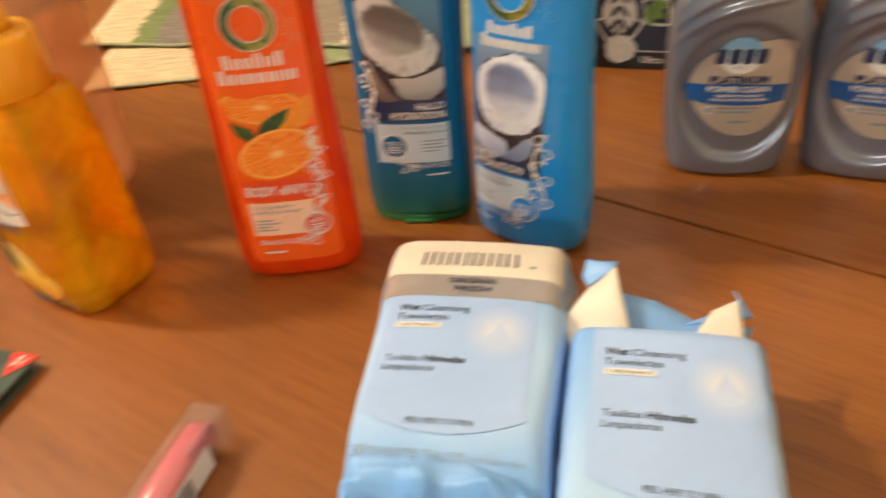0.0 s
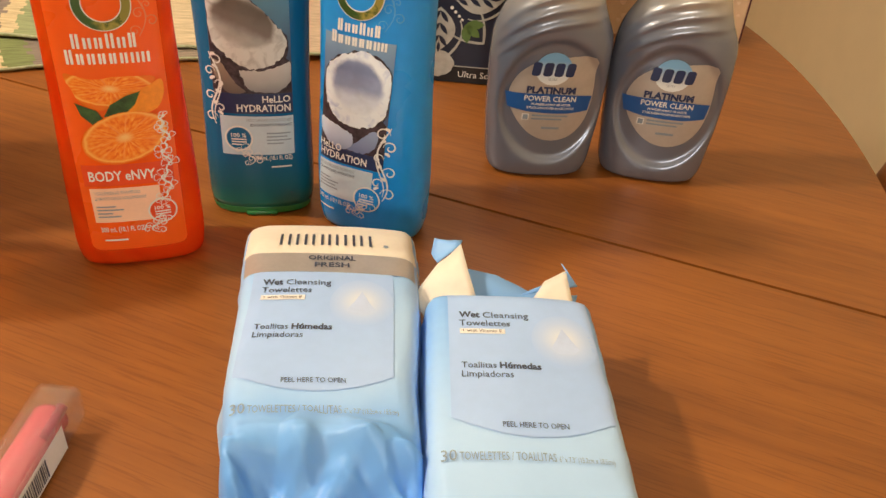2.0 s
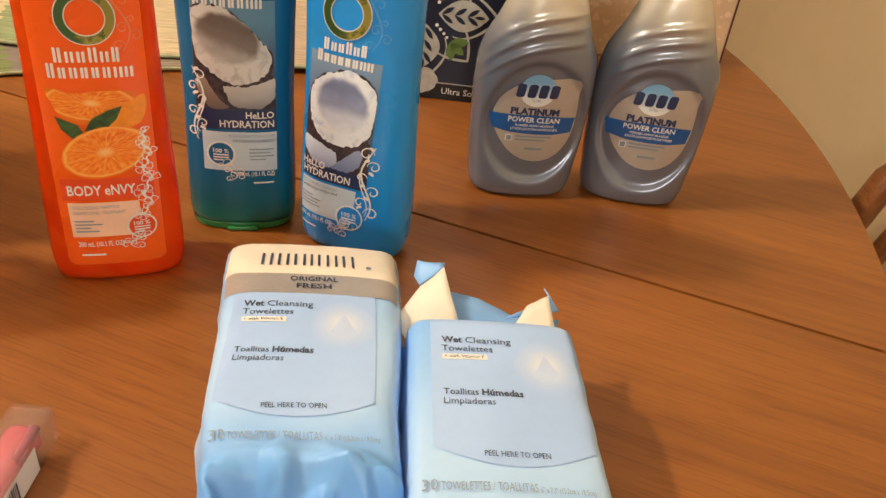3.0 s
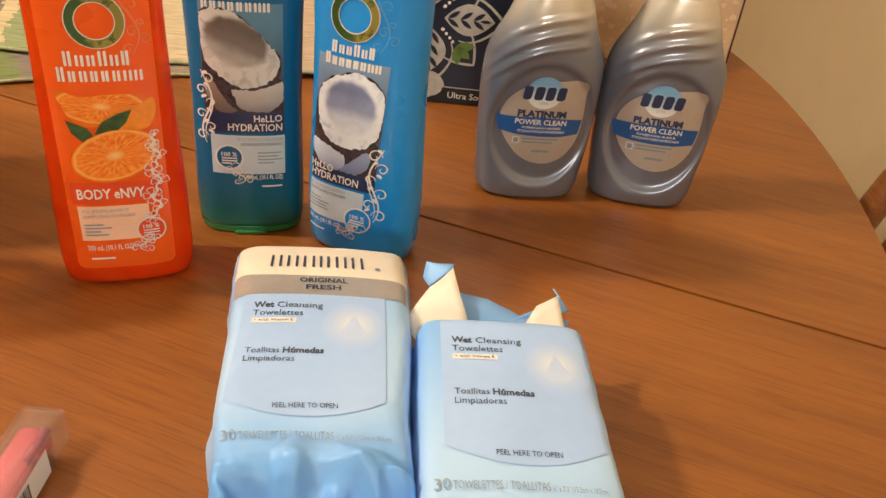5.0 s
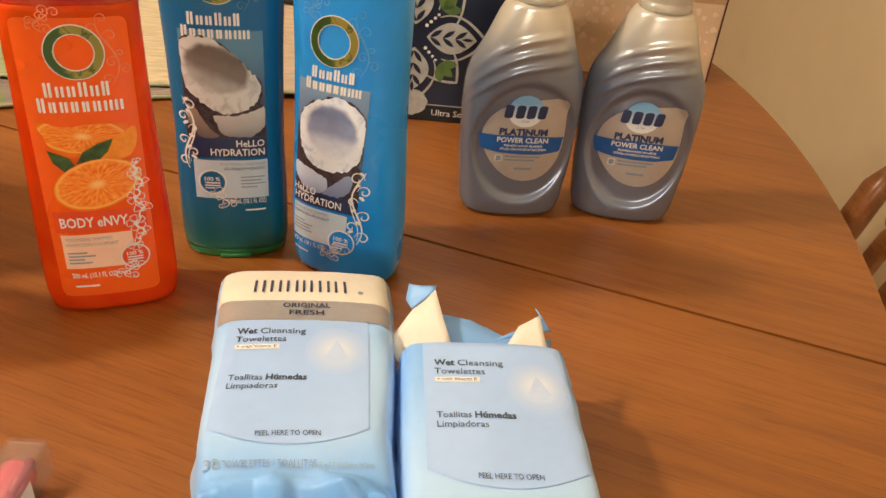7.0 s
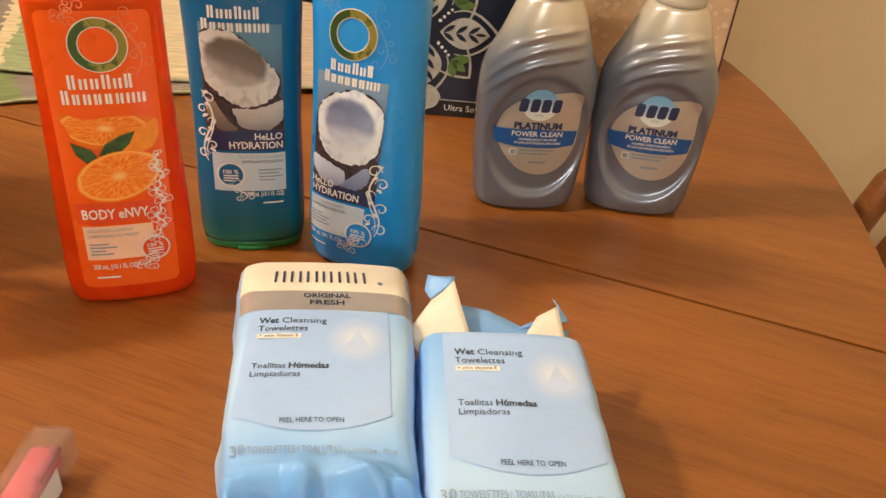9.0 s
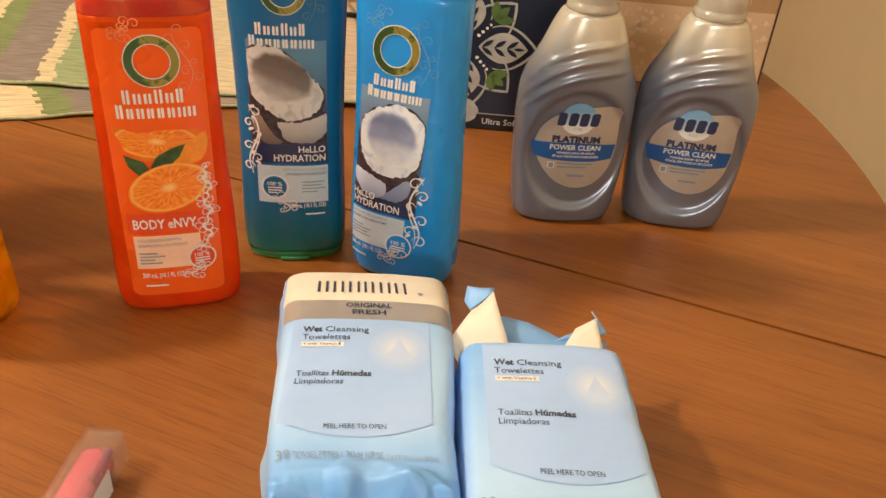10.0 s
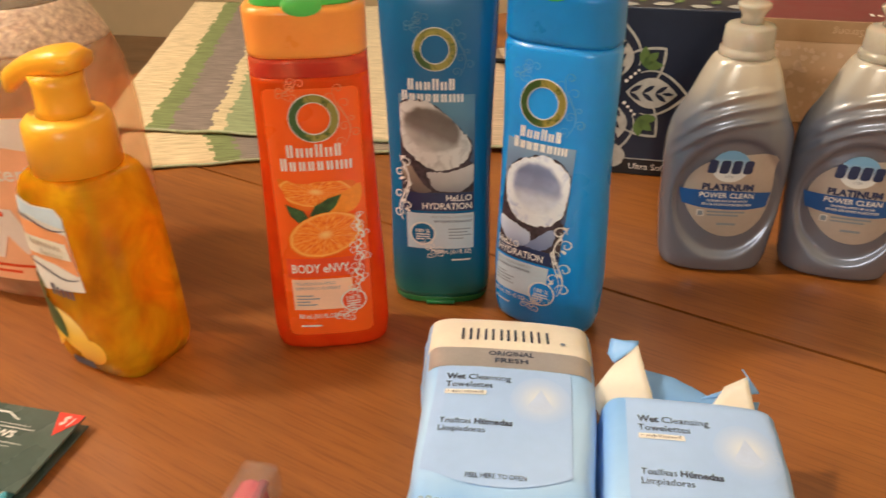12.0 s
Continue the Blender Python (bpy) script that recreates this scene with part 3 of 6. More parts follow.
def mat_material(name, shift):
    m = bpy.data.materials.new(name)
    n, l, b = nodes_of(m)
    co = n.new("ShaderNodeTexCoord")
    sep = n.new("ShaderNodeSeparateXYZ")
    l.new(co.outputs["Object"], sep.inputs[0])
    def op(kind, a, c):
        t = n.new("ShaderNodeMath")
        t.operation = kind
        for i, v in enumerate((a, c)):
            if isinstance(v, (int, float)):
                t.inputs[i].default_value = v
            else:
                l.new(v, t.inputs[i])
        return t.outputs[0]
    row = op("FLOOR", op("MULTIPLY", sep.outputs[1], 130.0), 0.0)
    wn = n.new("ShaderNodeTexWhiteNoise")
    wn.noise_dimensions = "1D"
    l.new(row, wn.inputs["W"])
    slant = op("ADD", op("MULTIPLY", sep.outputs[1], 0.24), shift)
    jag = op("MULTIPLY", wn.outputs["Value"], 0.007)
    p = op("ADD", op("ADD", sep.outputs[0], slant), jag)
    fac = op("DIVIDE", op("ADD", p, 0.45), 0.8)
    ramp = n.new("ShaderNodeValToRGB")
    ramp.color_ramp.interpolation = "CONSTANT"
    stops = [(0.0, (0.66, 0.56, 0.36)), (0.1, (0.70, 0.57, 0.36)), (0.36, (0.20, 0.25, 0.10)), (0.392, (0.24, 0.20, 0.18)),
             (0.447, (0.64, 0.54, 0.34)), (0.466, (0.29, 0.35, 0.19)), (0.534, (0.30, 0.25, 0.20)), (0.634, (0.62, 0.53, 0.36)),
             (0.714, (0.36, 0.42, 0.26)), (0.794, (0.58, 0.46, 0.34))]
    e = ramp.color_ramp.elements
    for i, (pos, c) in enumerate(stops):
        el = e[i] if i < 2 else e.new(pos)
        el.position, el.color = pos, (*c, 1)
    l.new(fac, ramp.inputs[0])
    mp = n.new("ShaderNodeMapping")
    mp.inputs["Scale"].default_value = (40, 420, 40)
    l.new(co.outputs["Object"], mp.inputs[0])
    th = n.new("ShaderNodeTexNoise")
    th.inputs["Scale"].default_value = 1.0
    l.new(mp.outputs[0], th.inputs["Vector"])
    tone = n.new("ShaderNodeValToRGB")
    tone.color_ramp.elements[0].position, tone.color_ramp.elements[0].color = 0.3, (0.6, 0.58, 0.55, 1)
    tone.color_ramp.elements[1].position, tone.color_ramp.elements[1].color = 0.7, (1.15, 1.12, 1.1, 1)
    l.new(th.outputs["Fac"], tone.inputs[0])
    mul = n.new("ShaderNodeMix")
    mul.data_type, mul.blend_type = "RGBA", "MULTIPLY"
    mul.inputs["Factor"].default_value = 0.85
    l.new(ramp.outputs[0], mul.inputs["A"])
    l.new(tone.outputs[0], mul.inputs["B"])
    l.new(mul.outputs["Result"], b.inputs["Base Color"])
    b.inputs["Roughness"].default_value = 0.85
    bp = n.new("ShaderNodeBump")
    bp.inputs["Strength"].default_value, bp.inputs["Distance"].default_value = 0.5, 0.0012
    l.new(th.outputs["Fac"], bp.inputs["Height"])
    l.new(bp.outputs[0], b.inputs["Normal"])
    return m


MAT_TOP = mat_material("woven_stripes", 0.084)
MAT_LOW = mat_material("woven_stripes_below", 0.0086)
MAT_HEM = surface("mat_hem", (0.36, 0.40, 0.26), 0.85, var=0.25, scale=200, bump=0.4)


def placemat_bm(w, d, thick, seed, skew):
    bm = bmesh.new()
    nx, ny = 48, 36
    def pt(i, j, top):
        x, y = -w / 2 + w * i / nx, -d / 2 + d * j / ny
        z = 0.0012 * noise.noise((x * 9, y * 9, seed)) + 0.0012
        x += 0.0014 * noise.noise((y * 14, seed, 3)) * (1 if i in (0, nx) else 0)
        y += 0.0016 * noise.noise((x * 14, seed, 7)) * (1 if j in (0, ny) else 0)
        x -= skew * (y + d / 2)
        edge = min(i, nx - i, j, ny - j) == 0
        return (x, y, z + (thick * (0.55 if edge else 1.0) if top else 0))
    tops = [[bm.verts.new(pt(i, j, True)) for j in range(ny + 1)] for i in range(nx + 1)]
    lows = [[bm.verts.new(pt(i, j, False)) for j in range(ny + 1)] for i in range(nx + 1)]
    for i in range(nx):
        for j in range(ny):
            bm.faces.new((tops[i][j], tops[i + 1][j], tops[i + 1][j + 1], tops[i][j + 1]))
            bm.faces.new((lows[i][j], lows[i][j + 1], lows[i + 1][j + 1], lows[i + 1][j]))
    for i in range(nx):
        bm.faces.new((tops[i][0], lows[i][0], lows[i + 1][0], tops[i + 1][0]))
        bm.faces.new((tops[i][ny], tops[i + 1][ny], lows[i + 1][ny], lows[i][ny]))
    for j in range(ny):
        bm.faces.new((tops[0][j], tops[0][j + 1], lows[0][j + 1], lows[0][j]))
        bm.faces.new((tops[nx][j], lows[nx][j], lows[nx][j + 1], tops[nx][j + 1]))
    return bm


def placemat(x, y, z, turn, seed, label, cloth, depth=0.33, skew=0.0):
    ob = thing("placemat", pose(x, y, z, 0, 0, turn), label, "placemat", "stack of placemats")
    part("cloth", placemat_bm(0.47, depth, 0.0026, seed, skew), cloth, ob)
    part("hem", tube_bm([(-0.234 + 0.468 * k / 30, -depth / 2 - 0.0005 + 0.0012 * math.sin(k * 1.7), 0.0024 + 0.0008 * math.sin(k * 0.9)) for k in range(31)], 0.0016, 8), MAT_HEM, ob)
    return ob


placemat(-0.226, 0.860, T + 0.0002, 20, 1, "striped green and cream woven placemat askew under another", MAT_LOW)
placemat(-0.232, 1.002, T + 0.0052, 3, 2, "striped green, cream and grey woven placemat on top", MAT_TOP, 0.55, 0.24)

# ---------------------------------------------------------------- hair care bottles
RING_GREEN = gradient("ring_green_gold", [(0.0, (0.035, 0.085, 0.02)), (0.42, (0.05, 0.12, 0.03)), (0.52, (0.38, 0.35, 0.08)), (0.62, (0.04, 0.10, 0.025)), (0.85, (0.32, 0.30, 0.07))], 0, -0.05, 0.05, 0.3, 0.42, 75, 0.35)
SILVER_INK = surface("silver_ink", (0.62, 0.60, 0.50), 0.3, metal=0.6)
SWIRL_ORANGE = surface("faint_swirl_on_orange", (0.92, 0.28, 0.12), 0.35, metal=0.1, var=0.2)
SWIRL_TEAL = surface("faint_swirl_on_teal", (0.06, 0.20, 0.36), 0.35, metal=0.1, var=0.2)
SWIRL_BLUE = surface("faint_swirl_on_blue", (0.12, 0.40, 0.80), 0.35, metal=0.1, var=0.2)
LEAF_INK = surface("leaf_print", (0.04, 0.10, 0.03), 0.4, var=0.5, scale=200)
GREEN_LID = surface("green_plastic", (0.10, 0.62, 0.12), 0.3, sss=0.2, var=0.06)


RIND = surface("rind_print", (0.93, 0.30, 0.02), 0.35, var=0.15, scale=250)
COCO_SHELL = surface("coconut_shell_print", (0.05, 0.035, 0.045), 0.45, var=0.7, scale=300)
SEA_PRINT = gradient("sea_print", [(0.0, (0.03, 0.06, 0.17)), (0.5, (0.10, 0.16, 0.32)), (1.0, (0.24, 0.40, 0.60))], 2, 0.05, 0.15, 0.4, 0.10, 70)
TEAL_PRINT = gradient("teal_sea_print", [(0.0, (0.02, 0.05, 0.12)), (0.5, (0.06, 0.10, 0.18)), (1.0, (0.10, 0.26, 0.40))], 2, 0.07, 0.15, 0.4, 0.10, 70)

# Mild tone noise in the orange stands in for refraction through the liquid.
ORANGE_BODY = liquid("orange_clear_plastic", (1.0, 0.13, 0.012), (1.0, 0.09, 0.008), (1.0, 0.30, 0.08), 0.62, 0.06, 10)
ORANGE_FILM = surface("orange_label_film", (1.0, 0.135, 0.012), 0.28, var=0.06, scale=18, sss=0.3)
ORANGE_HEAD = liquid("orange_head_space", (0.92, 0.17, 0.07), (0.80, 0.10, 0.08), (1.0, 0.42, 0.28), 0.7, 0.05, 30)
ORANGE_CAP = surface("orange_cap_plastic", (0.98, 0.36, 0.07), 0.3, var=0.05, sss=0.4)
ORANGE_PANEL = surface("peach_panel_print", (0.93, 0.62, 0.45), 0.4, var=0.06)
RED_PANEL = surface("red_panel_print", (0.80, 0.08, 0.015), 0.4, var=0.06)
BLUE_BODY = surface("blue_pearl_plastic", (0.014, 0.31, 0.86), 0.28, var=0.08, scale=14, sss=0.25, coat=0.3)
BLUE_CAP = surface("blue_cap_plastic", (0.012, 0.27, 0.74), 0.3, var=0.06, sss=0.3, trans=0.15)
TEAL_BODY = gradient("teal_pearl_plastic", [(0.0, (0.012, 0.20, 0.11)), (0.10, (0.008, 0.13, 0.17)), (0.24, (0.007, 0.13, 0.30)), (1.0, (0.007, 0.14, 0.35))], 2, 0.0, 0.2, 0.27, 0.03, 30)
TEAL_RIM = surface("green_rim_plastic", (0.04, 0.33, 0.10), 0.22, var=0.08, sss=0.3, trans=0.3)


def ornament_ring(sh, u, v, r, ob, ink):
    tagged(decal("emblem_swirl", scrolls(u + r * 1.15, v - r * 1.3, r * 0.9, r * 2.6, 1, 5), sh.front, 0.0004, ink, ob), kind="stuff")
    tagged(decal("emblem_swirl", scrolls(u - r * 0.9, v + r * 0.75, r * 0.8, r * 0.8, -1, 6), sh.front, 0.0004, ink, ob), kind="stuff")
    decal("emblem_rim", ring_bm(u, v, r * 0.66, r * 1.04), sh.front, 0.0005, WHITE_INK, ob)
    decal("emblem_ring", ring_bm(u, v, r * 0.70, r), lambda a, b, o: sh.front(a, b, o), 0.0008, RING_GREEN, ob, "green and gold printed ring")


def brand_words(sh, u0, u1, v, h, ob):
    mid = (u0 + u1) / 2
    word_bars(mid - (u1 - u0) * 0.40, mid + (u1 - u0) * 0.38, v + h * 1.04, h, 3, 6, sh.front, 0.0005, WHITE_INK, ob, 0.004, 0.0014, 0.98, 0.72, (3, 5))
    word_bars(u0, u1, v, h, 4, 8, sh.front, 0.0005, WHITE_INK, ob, 0.004, 0.0014, 0.98, 0.72)


def badge(sh, u, v, r, ink, ob):
    decal("badge_disc", poly_bm([ellipse(u, v, r, r)]), sh.front, 0.0006, ink, ob)
    decal("badge_rim", ring_bm(u, v, r * 1.04, r * 1.16), sh.front, 0.0006, WHITE_INK, ob)
    decal("badge_lettering", text_bm("100 %", u, v + r * 0.12, r * 0.36, r * 1.25, "CENTER", bold=0.02), sh.front, 0.0009, WHITE_INK, ob)
    decal("badge_small_print", line_bars(u - r * 0.62, v - r * 0.12, [r * 1.24, r * 1.24, r * 0.8], r * 0.24, r * 0.12), sh.front, 0.0009, WHITE_INK, ob)


def coconut(sh, u0, u1, v0, v1, back, ob, bright):
    """A picture of a broken coconut: the large half, its dark husk edge and two pieces in front."""
    w, h = u1 - u0, v1 - v0
    tag = "bright_" if bright else ""

    def shape(pts, rag, seed, grow=0.0, dx=0.0, dy=0.0):
        mx, my = sum(p[0] for p in pts) / len(pts), sum(p[1] for p in pts) / len(pts)
        loop = smooth_loop([(mx + (p[0] - mx) * (1 + grow) + dx, my + (p[1] - my) * (1 + grow) + dy) for p in pts], rag, seed)
        return poly_bm([[(u0 + w * min(0.995, max(0.005, x)), v0 + h * min(0.995, max(0.005, y))) for x, y in loop]])

    if bright:
        half = [(.06, .67), (.17, .79), (.37, .865), (.59, .90), (.82, .855), (.96, .76), (.99, .63), (.985, .47), (.90, .337), (.73, .26), (.535, .236), (.34, .26), (.17, .337), (.07, .47)]
        big = [(.015, .247), (.14, .247), (.34, .213), (.51, .17), (.535, .09), (.45, .022), (.25, .022), (.085, .09), (.015, .157)]
        small = [(.45, .03), (.58, .10), (.72, .19), (.84, .245), (.90, .18), (.85, .08), (.72, .02), (.55, .015)]
        rim, mid = ((0.44, 0.54, 0.78), (0.80, 0.88, 0.98)), (.56, .60, .43, .27, 0)
        hollow = [(0.0, (0.80, 0.88, 0.98)), (0.30, (0.66, 0.75, 0.92)), (0.52, (0.30, 0.37, 0.60)), (0.8, (0.20, 0.26, 0.46)), (1.0, (0.34, 0.42, 0.64))]
        chip = [(0.0, (0.24, 0.30, 0.50)), (0.45, (0.50, 0.60, 0.80)), (1.0, (0.66, 0.76, 0.92))]
        rest = [(0.0, (0.16, 0.20, 0.38)), (1.0, (0.34, 0.44, 0.66))]
    else:
        half = [(.01, .84), (.04, .92), (.21, .95), (.38, .93), (.52, .87), (.66, .78), (.80, .67), (.93, .555), (.945, .44), (.86, .33), (.72, .27), (.52, .245), (.32, .30), (.155, .40), (.03, .52)]
        big = [(.35, .22), (.395, .145), (.437, .067), (.58, .022), (.775, .018), (.915, .067), (.99, .155), (.99, .30), (.86, .27), (.66, .233), (.465, .233)]
        small = [(.04, .31), (.14, .29), (.21, .20), (.32, .09), (.41, .022), (.21, .007), (.10, .09), (.03, .20)]
        rim, mid = ((0.36, 0.37, 0.37), (0.68, 0.70, 0.69)), (.43, .66, .47, .25, -24)
        hollow = [(0.0, (0.58, 0.60, 0.60)), (0.25, (0.44, 0.44, 0.43)), (0.5, (0.19, 0.165, 0.15)), (0.8, (0.15, 0.125, 0.105)), (1.0, (0.34, 0.32, 0.30))]
        chip = [(0.0, (0.20, 0.21, 0.24)), (0.45, (0.42, 0.43, 0.44)), (1.0, (0.58, 0.58, 0.57))]
        rest = [(0.0, (0.14, 0.12, 0.11)), (1.0, (0.34, 0.27, 0.21))]

    def shaded(name, stops, lo, hi):
        return gradient(tag + name, stops, 2, v0 + lo * h, v0 + hi * h, 0.4, 0.09, 150)

    decal("picture_panel", poly_bm([rect(u0, v0, u1, v1)]), sh.front, 0.0003, back, ob, "dark blue picture panel", 0.005)
    decal("dark_husk", poly_bm([[(u0 + w * x, v0 + h * y) for x, y in ((0.006, 0.006), (0.994, 0.006), (0.994, 0.30), (0.90, 0.36), (0.5, 0.40), (0.1, 0.55), (0.006, 0.60))]]), sh.front, 0.0006, COCO_SHELL, ob)
    decal("coconut_husk", shape(half, 0.012, 2, 0.05, 0.0, -0.012), sh.front, 0.0008, COCO_SHELL, ob)
    nut = nut_print(tag + "coconut_half_print", u0 + w * mid[0], v0 + h * mid[1], w * mid[2], h * mid[3], mid[4], *rim, hollow)
    decal("coconut_half", shape(half, 0.012, 3), sh.front, 0.0010, nut, ob, "white coconut half print")
    decal("coconut_piece", shape(small, 0.006, 6), sh.front, 0.0012, shaded("coconut_rest_shading", rest, 0.0, 0.3), ob)
    decal("coconut_piece", shape(big, 0.008, 5), sh.front, 0.0014, shaded("coconut_chip_shading", chip, 0.0, 0.28), ob)


def flip_cap(sh, z0, z1, material, ob):
    part("cap", sh.body(z0 + 0.0003, z1, 14, 72, 0.0008, 0.003), material, ob)
    w, d, s = sh.at(z1)
    lid = Shape([(0, w * 0.86, d * 0.84, s), (0.006, w * 0.86, d * 0.84, s)], sh.power)
    bm = lid.body(0.0, 0.006, 8, 60, 0.0, 0.0025)
    bmesh.ops.translate(bm, verts=bm.verts[:], vec=(0, 0, z1 + 0.0002))
    lid_ob = part("lid", bm, GREEN_LID, ob, "bright green flip lid")
    tab = bmesh.new()
    bmesh.ops.create_uvsphere(tab, u_segments=28, v_segments=16, radius=1.0)
    for p in tab.verts:
        p.co = Vector((s + 0.0105 * p.co.x, -d * 0.985 + 0.0012 * p.co.y, z1 + 0.0010 + 0.0056 * p.co.z))
    part("thumb_tab", tab, GREEN_LID, lid_ob)


# orange shampoo
orange_shape = Shape([(0.0, 0.0340, 0.0190, 0), (0.010, 0.0366, 0.0215, 0), (0.05, 0.0360, 0.0215, 0), (0.10, 0.0338, 0.0205, 0),
                      (0.14, 0.0328, 0.0200, 0), (0.185, 0.0324, 0.0200, 0), (0.19, 0.0322, 0.0200, 0), (0.225, 0.0328, 0.0205, 0)], 3.0)
ob = thing("shampoo_bottle", pose(-0.0954, 0.4232, T, 0, 0, 18), "translucent orange shampoo bottle with a green flip lid", "bottle", "hair care bottles")
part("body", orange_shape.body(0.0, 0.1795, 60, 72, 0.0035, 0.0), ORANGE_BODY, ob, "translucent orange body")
part("head_space", orange_shape.body(0.1796, 0.1895, 8, 72, 0.0, 0.0012), ORANGE_HEAD, ob, "pinkish empty band over the liquid")
flip_cap(orange_shape, 0.1897, 0.2165, ORANGE_CAP, ob)
F = orange_shape.front
decal("label_film", poly_bm([rounded(-0.0262, 0.0140, 0.0262, 0.1740, 0.004)]), F, 0.00012, ORANGE_FILM, ob, "orange printed film", 0.005)
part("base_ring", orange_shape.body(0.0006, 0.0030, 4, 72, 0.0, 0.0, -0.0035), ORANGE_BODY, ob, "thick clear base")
ornament_ring(orange_shape, 0.0008, 0.1572, 0.0134, ob, SWIRL_ORANGE)
brand_words(orange_shape, -0.0200, 0.0210, 0.1265, 0.0078, ob)
decal("fruit_slice", poly_bm([smooth_loop([(-0.0225, 0.1215), (-0.010, 0.1185), (0.004, 0.1195), (0.0205, 0.1180), (0.0150, 0.1090), (0.004, 0.1040), (-0.008, 0.1015), (-0.0165, 0.1050), (-0.0205, 0.1130)], 0.0002, 3)]), F, 0.0003, citrus_print("upper_slice_print", -0.002, 0.1130, 0.0225, 0.0100, -6), ob, "cut orange wedge print")
decal("fruit_wedge", poly_bm([smooth_loop([(0.0020, 0.0995), (0.0080, 0.1085), (0.0180, 0.1145), (0.0235, 0.1165), (0.0240, 0.1090), (0.0200, 0.1010), (0.0100, 0.0985)], 0.0001, 5)]), F, 0.0008, RIND, ob)
decal("leaf", poly_bm([[(-0.020, 0.106), (-0.010, 0.1015), (-0.006, 0.094), (-0.012, 0.0925), (-0.018, 0.099)]]), F, 0.0010, LEAF_INK, ob, "dark green leaf print")
decal("leaf", poly_bm([[(-0.007, 0.098), (-0.003, 0.1045), (0.005, 0.109), (0.0125, 0.1112), (0.009, 0.104), (0.003, 0.0985)]]), F, 0.0010, LEAF_INK, ob, "dark green leaf print")
decal("orange_half", poly_bm([ellipse(0.0015, 0.0855, 0.0228, 0.0142, 17, 48, 0.02, 3)]), F, 0.0014, citrus_print("orange_half_print", 0.0015, 0.0858, 0.0226, 0.0141, 17), ob, "cut orange print")
decal("name_band", poly_bm([rect(-0.0235, 0.0565, 0.0235, 0.0695)]), F, 0.0003, RED_PANEL, ob, "red name band")
decal("name_lettering", text_bm("BODY eNVY", -0.0205, 0.0600, 0.0058, 0.0345, bold=0.02), F, 0.0008, WHITE_INK, ob)
decal("text_panel", poly_bm([rect(-0.0215, 0.0330, 0.0150, 0.0550)]), F, 0.0003, ORANGE_PANEL, ob, "pale peach text panel")
decal("kind_lettering", text_bm("VOLUMIZING SHAMPOO", -0.0195, 0.0512, 0.0020, 0.0240), F, 0.0006, GREY_INK, ob)
decal("kind_lettering", text_bm("SHAMPOOING VOLUMISANT", -0.0195, 0.0478, 0.0020, 0.0270), F, 0.0006, GREY_INK, ob)
decal("small_print", line_bars(-0.0195, 0.0430, [0.010, 0.014, 0.008, 0.012], 0.0022, 0.0009), F, 0.0006, GREY_INK, ob)
decal("volume_lettering", text_bm("300 mL (10.1 FL OZ)", -0.0195, 0.0268, 0.0031, 0.0240, bold=0.02), F, 0.0006, WHITE_INK, ob)
decal("small_print", line_bars(-0.0185, 0.0205, [0.0125], 0.002, 0.0012), F, 0.0006, WHITE_INK, ob)
badge(orange_shape, 0.0150, 0.0385, 0.0068, RED_PANEL, ob)
decal("vine_ornament", blossom_spray([(0.0160, 0.0470, 0.0040), (0.0215, 0.0530, 0.0046), (0.0180, 0.0605, 0.0050), (0.0225, 0.0680, 0.0048), (0.0195, 0.0760, 0.0046), (0.0235, 0.0830, 0.0042), (0.0205, 0.0905, 0.0036), (0.0222, 0.0965, 0.0026)]), F, 0.0021, WHITE_INK, ob, "white blossom line print")
decal("vine_ornament", scrolls(0.0120, 0.024, 0.012, 0.010, -1, 12), F, 0.0009, WHITE_INK, ob)

# teal conditioner, standing on its cap
teal_shape = Shape([(0.0, 0.0315, 0.0190, 0), (0.008, 0.0338, 0.0205, 0), (0.03, 0.0340, 0.0210, 0), (0.09, 0.0328, 0.0205, 0), (0.14, 0.0338, 0.0200, 0),
                    (0.19, 0.0358, 0.0190, 0), (0.212, 0.0360, 0.0170, 0), (0.222, 0.0345, 0.0130, 0)], 2.7)
ob = thing("conditioner_bottle", pose(-0.0360, 0.4880, T, 0, 0, 9), "teal blue conditioner bottle standing on its green cap", "bottle", "hair care bottles")
part("cap_rim", teal_shape.body(0.0, 0.006, 8, 72, 0.002, 0.0), TEAL_RIM, ob, "green translucent rim")
part("thumb_tab", box_bm(-0.010, -0.0212, 0.0005, 0.010, -0.016, 0.0035, 0.001), TEAL_RIM, ob)
part("body", teal_shape.body(0.0061, 0.222, 60, 72, 0.0, 0.006), TEAL_BODY, ob, "teal blue body")
F = teal_shape.front
coconut(teal_shape, -0.0240, 0.0225, 0.0865, 0.152, TEAL_PRINT, ob, False)
ornament_ring(teal_shape, -0.0015, 0.1795, 0.0125, ob, SWIRL_TEAL)
brand_words(teal_shape, -0.0220, 0.0165, 0.1475, 0.0072, ob)
decal("name_band", poly_bm([rect(-0.0240, 0.0735, 0.0225, 0.0866)]), F, 0.0003, NAVY_INK, ob, "navy name band")
decal("name_lettering", text_bm("HeLLO", 0.0212, 0.0815, 0.0042, 0.0165, "RIGHT", bold=0.02), F, 0.0014, WHITE_INK, ob)
decal("name_lettering", text_bm("HYDRATION", 0.0212, 0.0752, 0.0045, 0.0320, "RIGHT", bold=0.02), F, 0.0008, WHITE_INK, ob)
decal("text_panel", poly_bm([rect(-0.0215, 0.0455, 0.0225, 0.0718)]), F, 0.0003, PALE_PANEL, ob, "pale blue text panel")
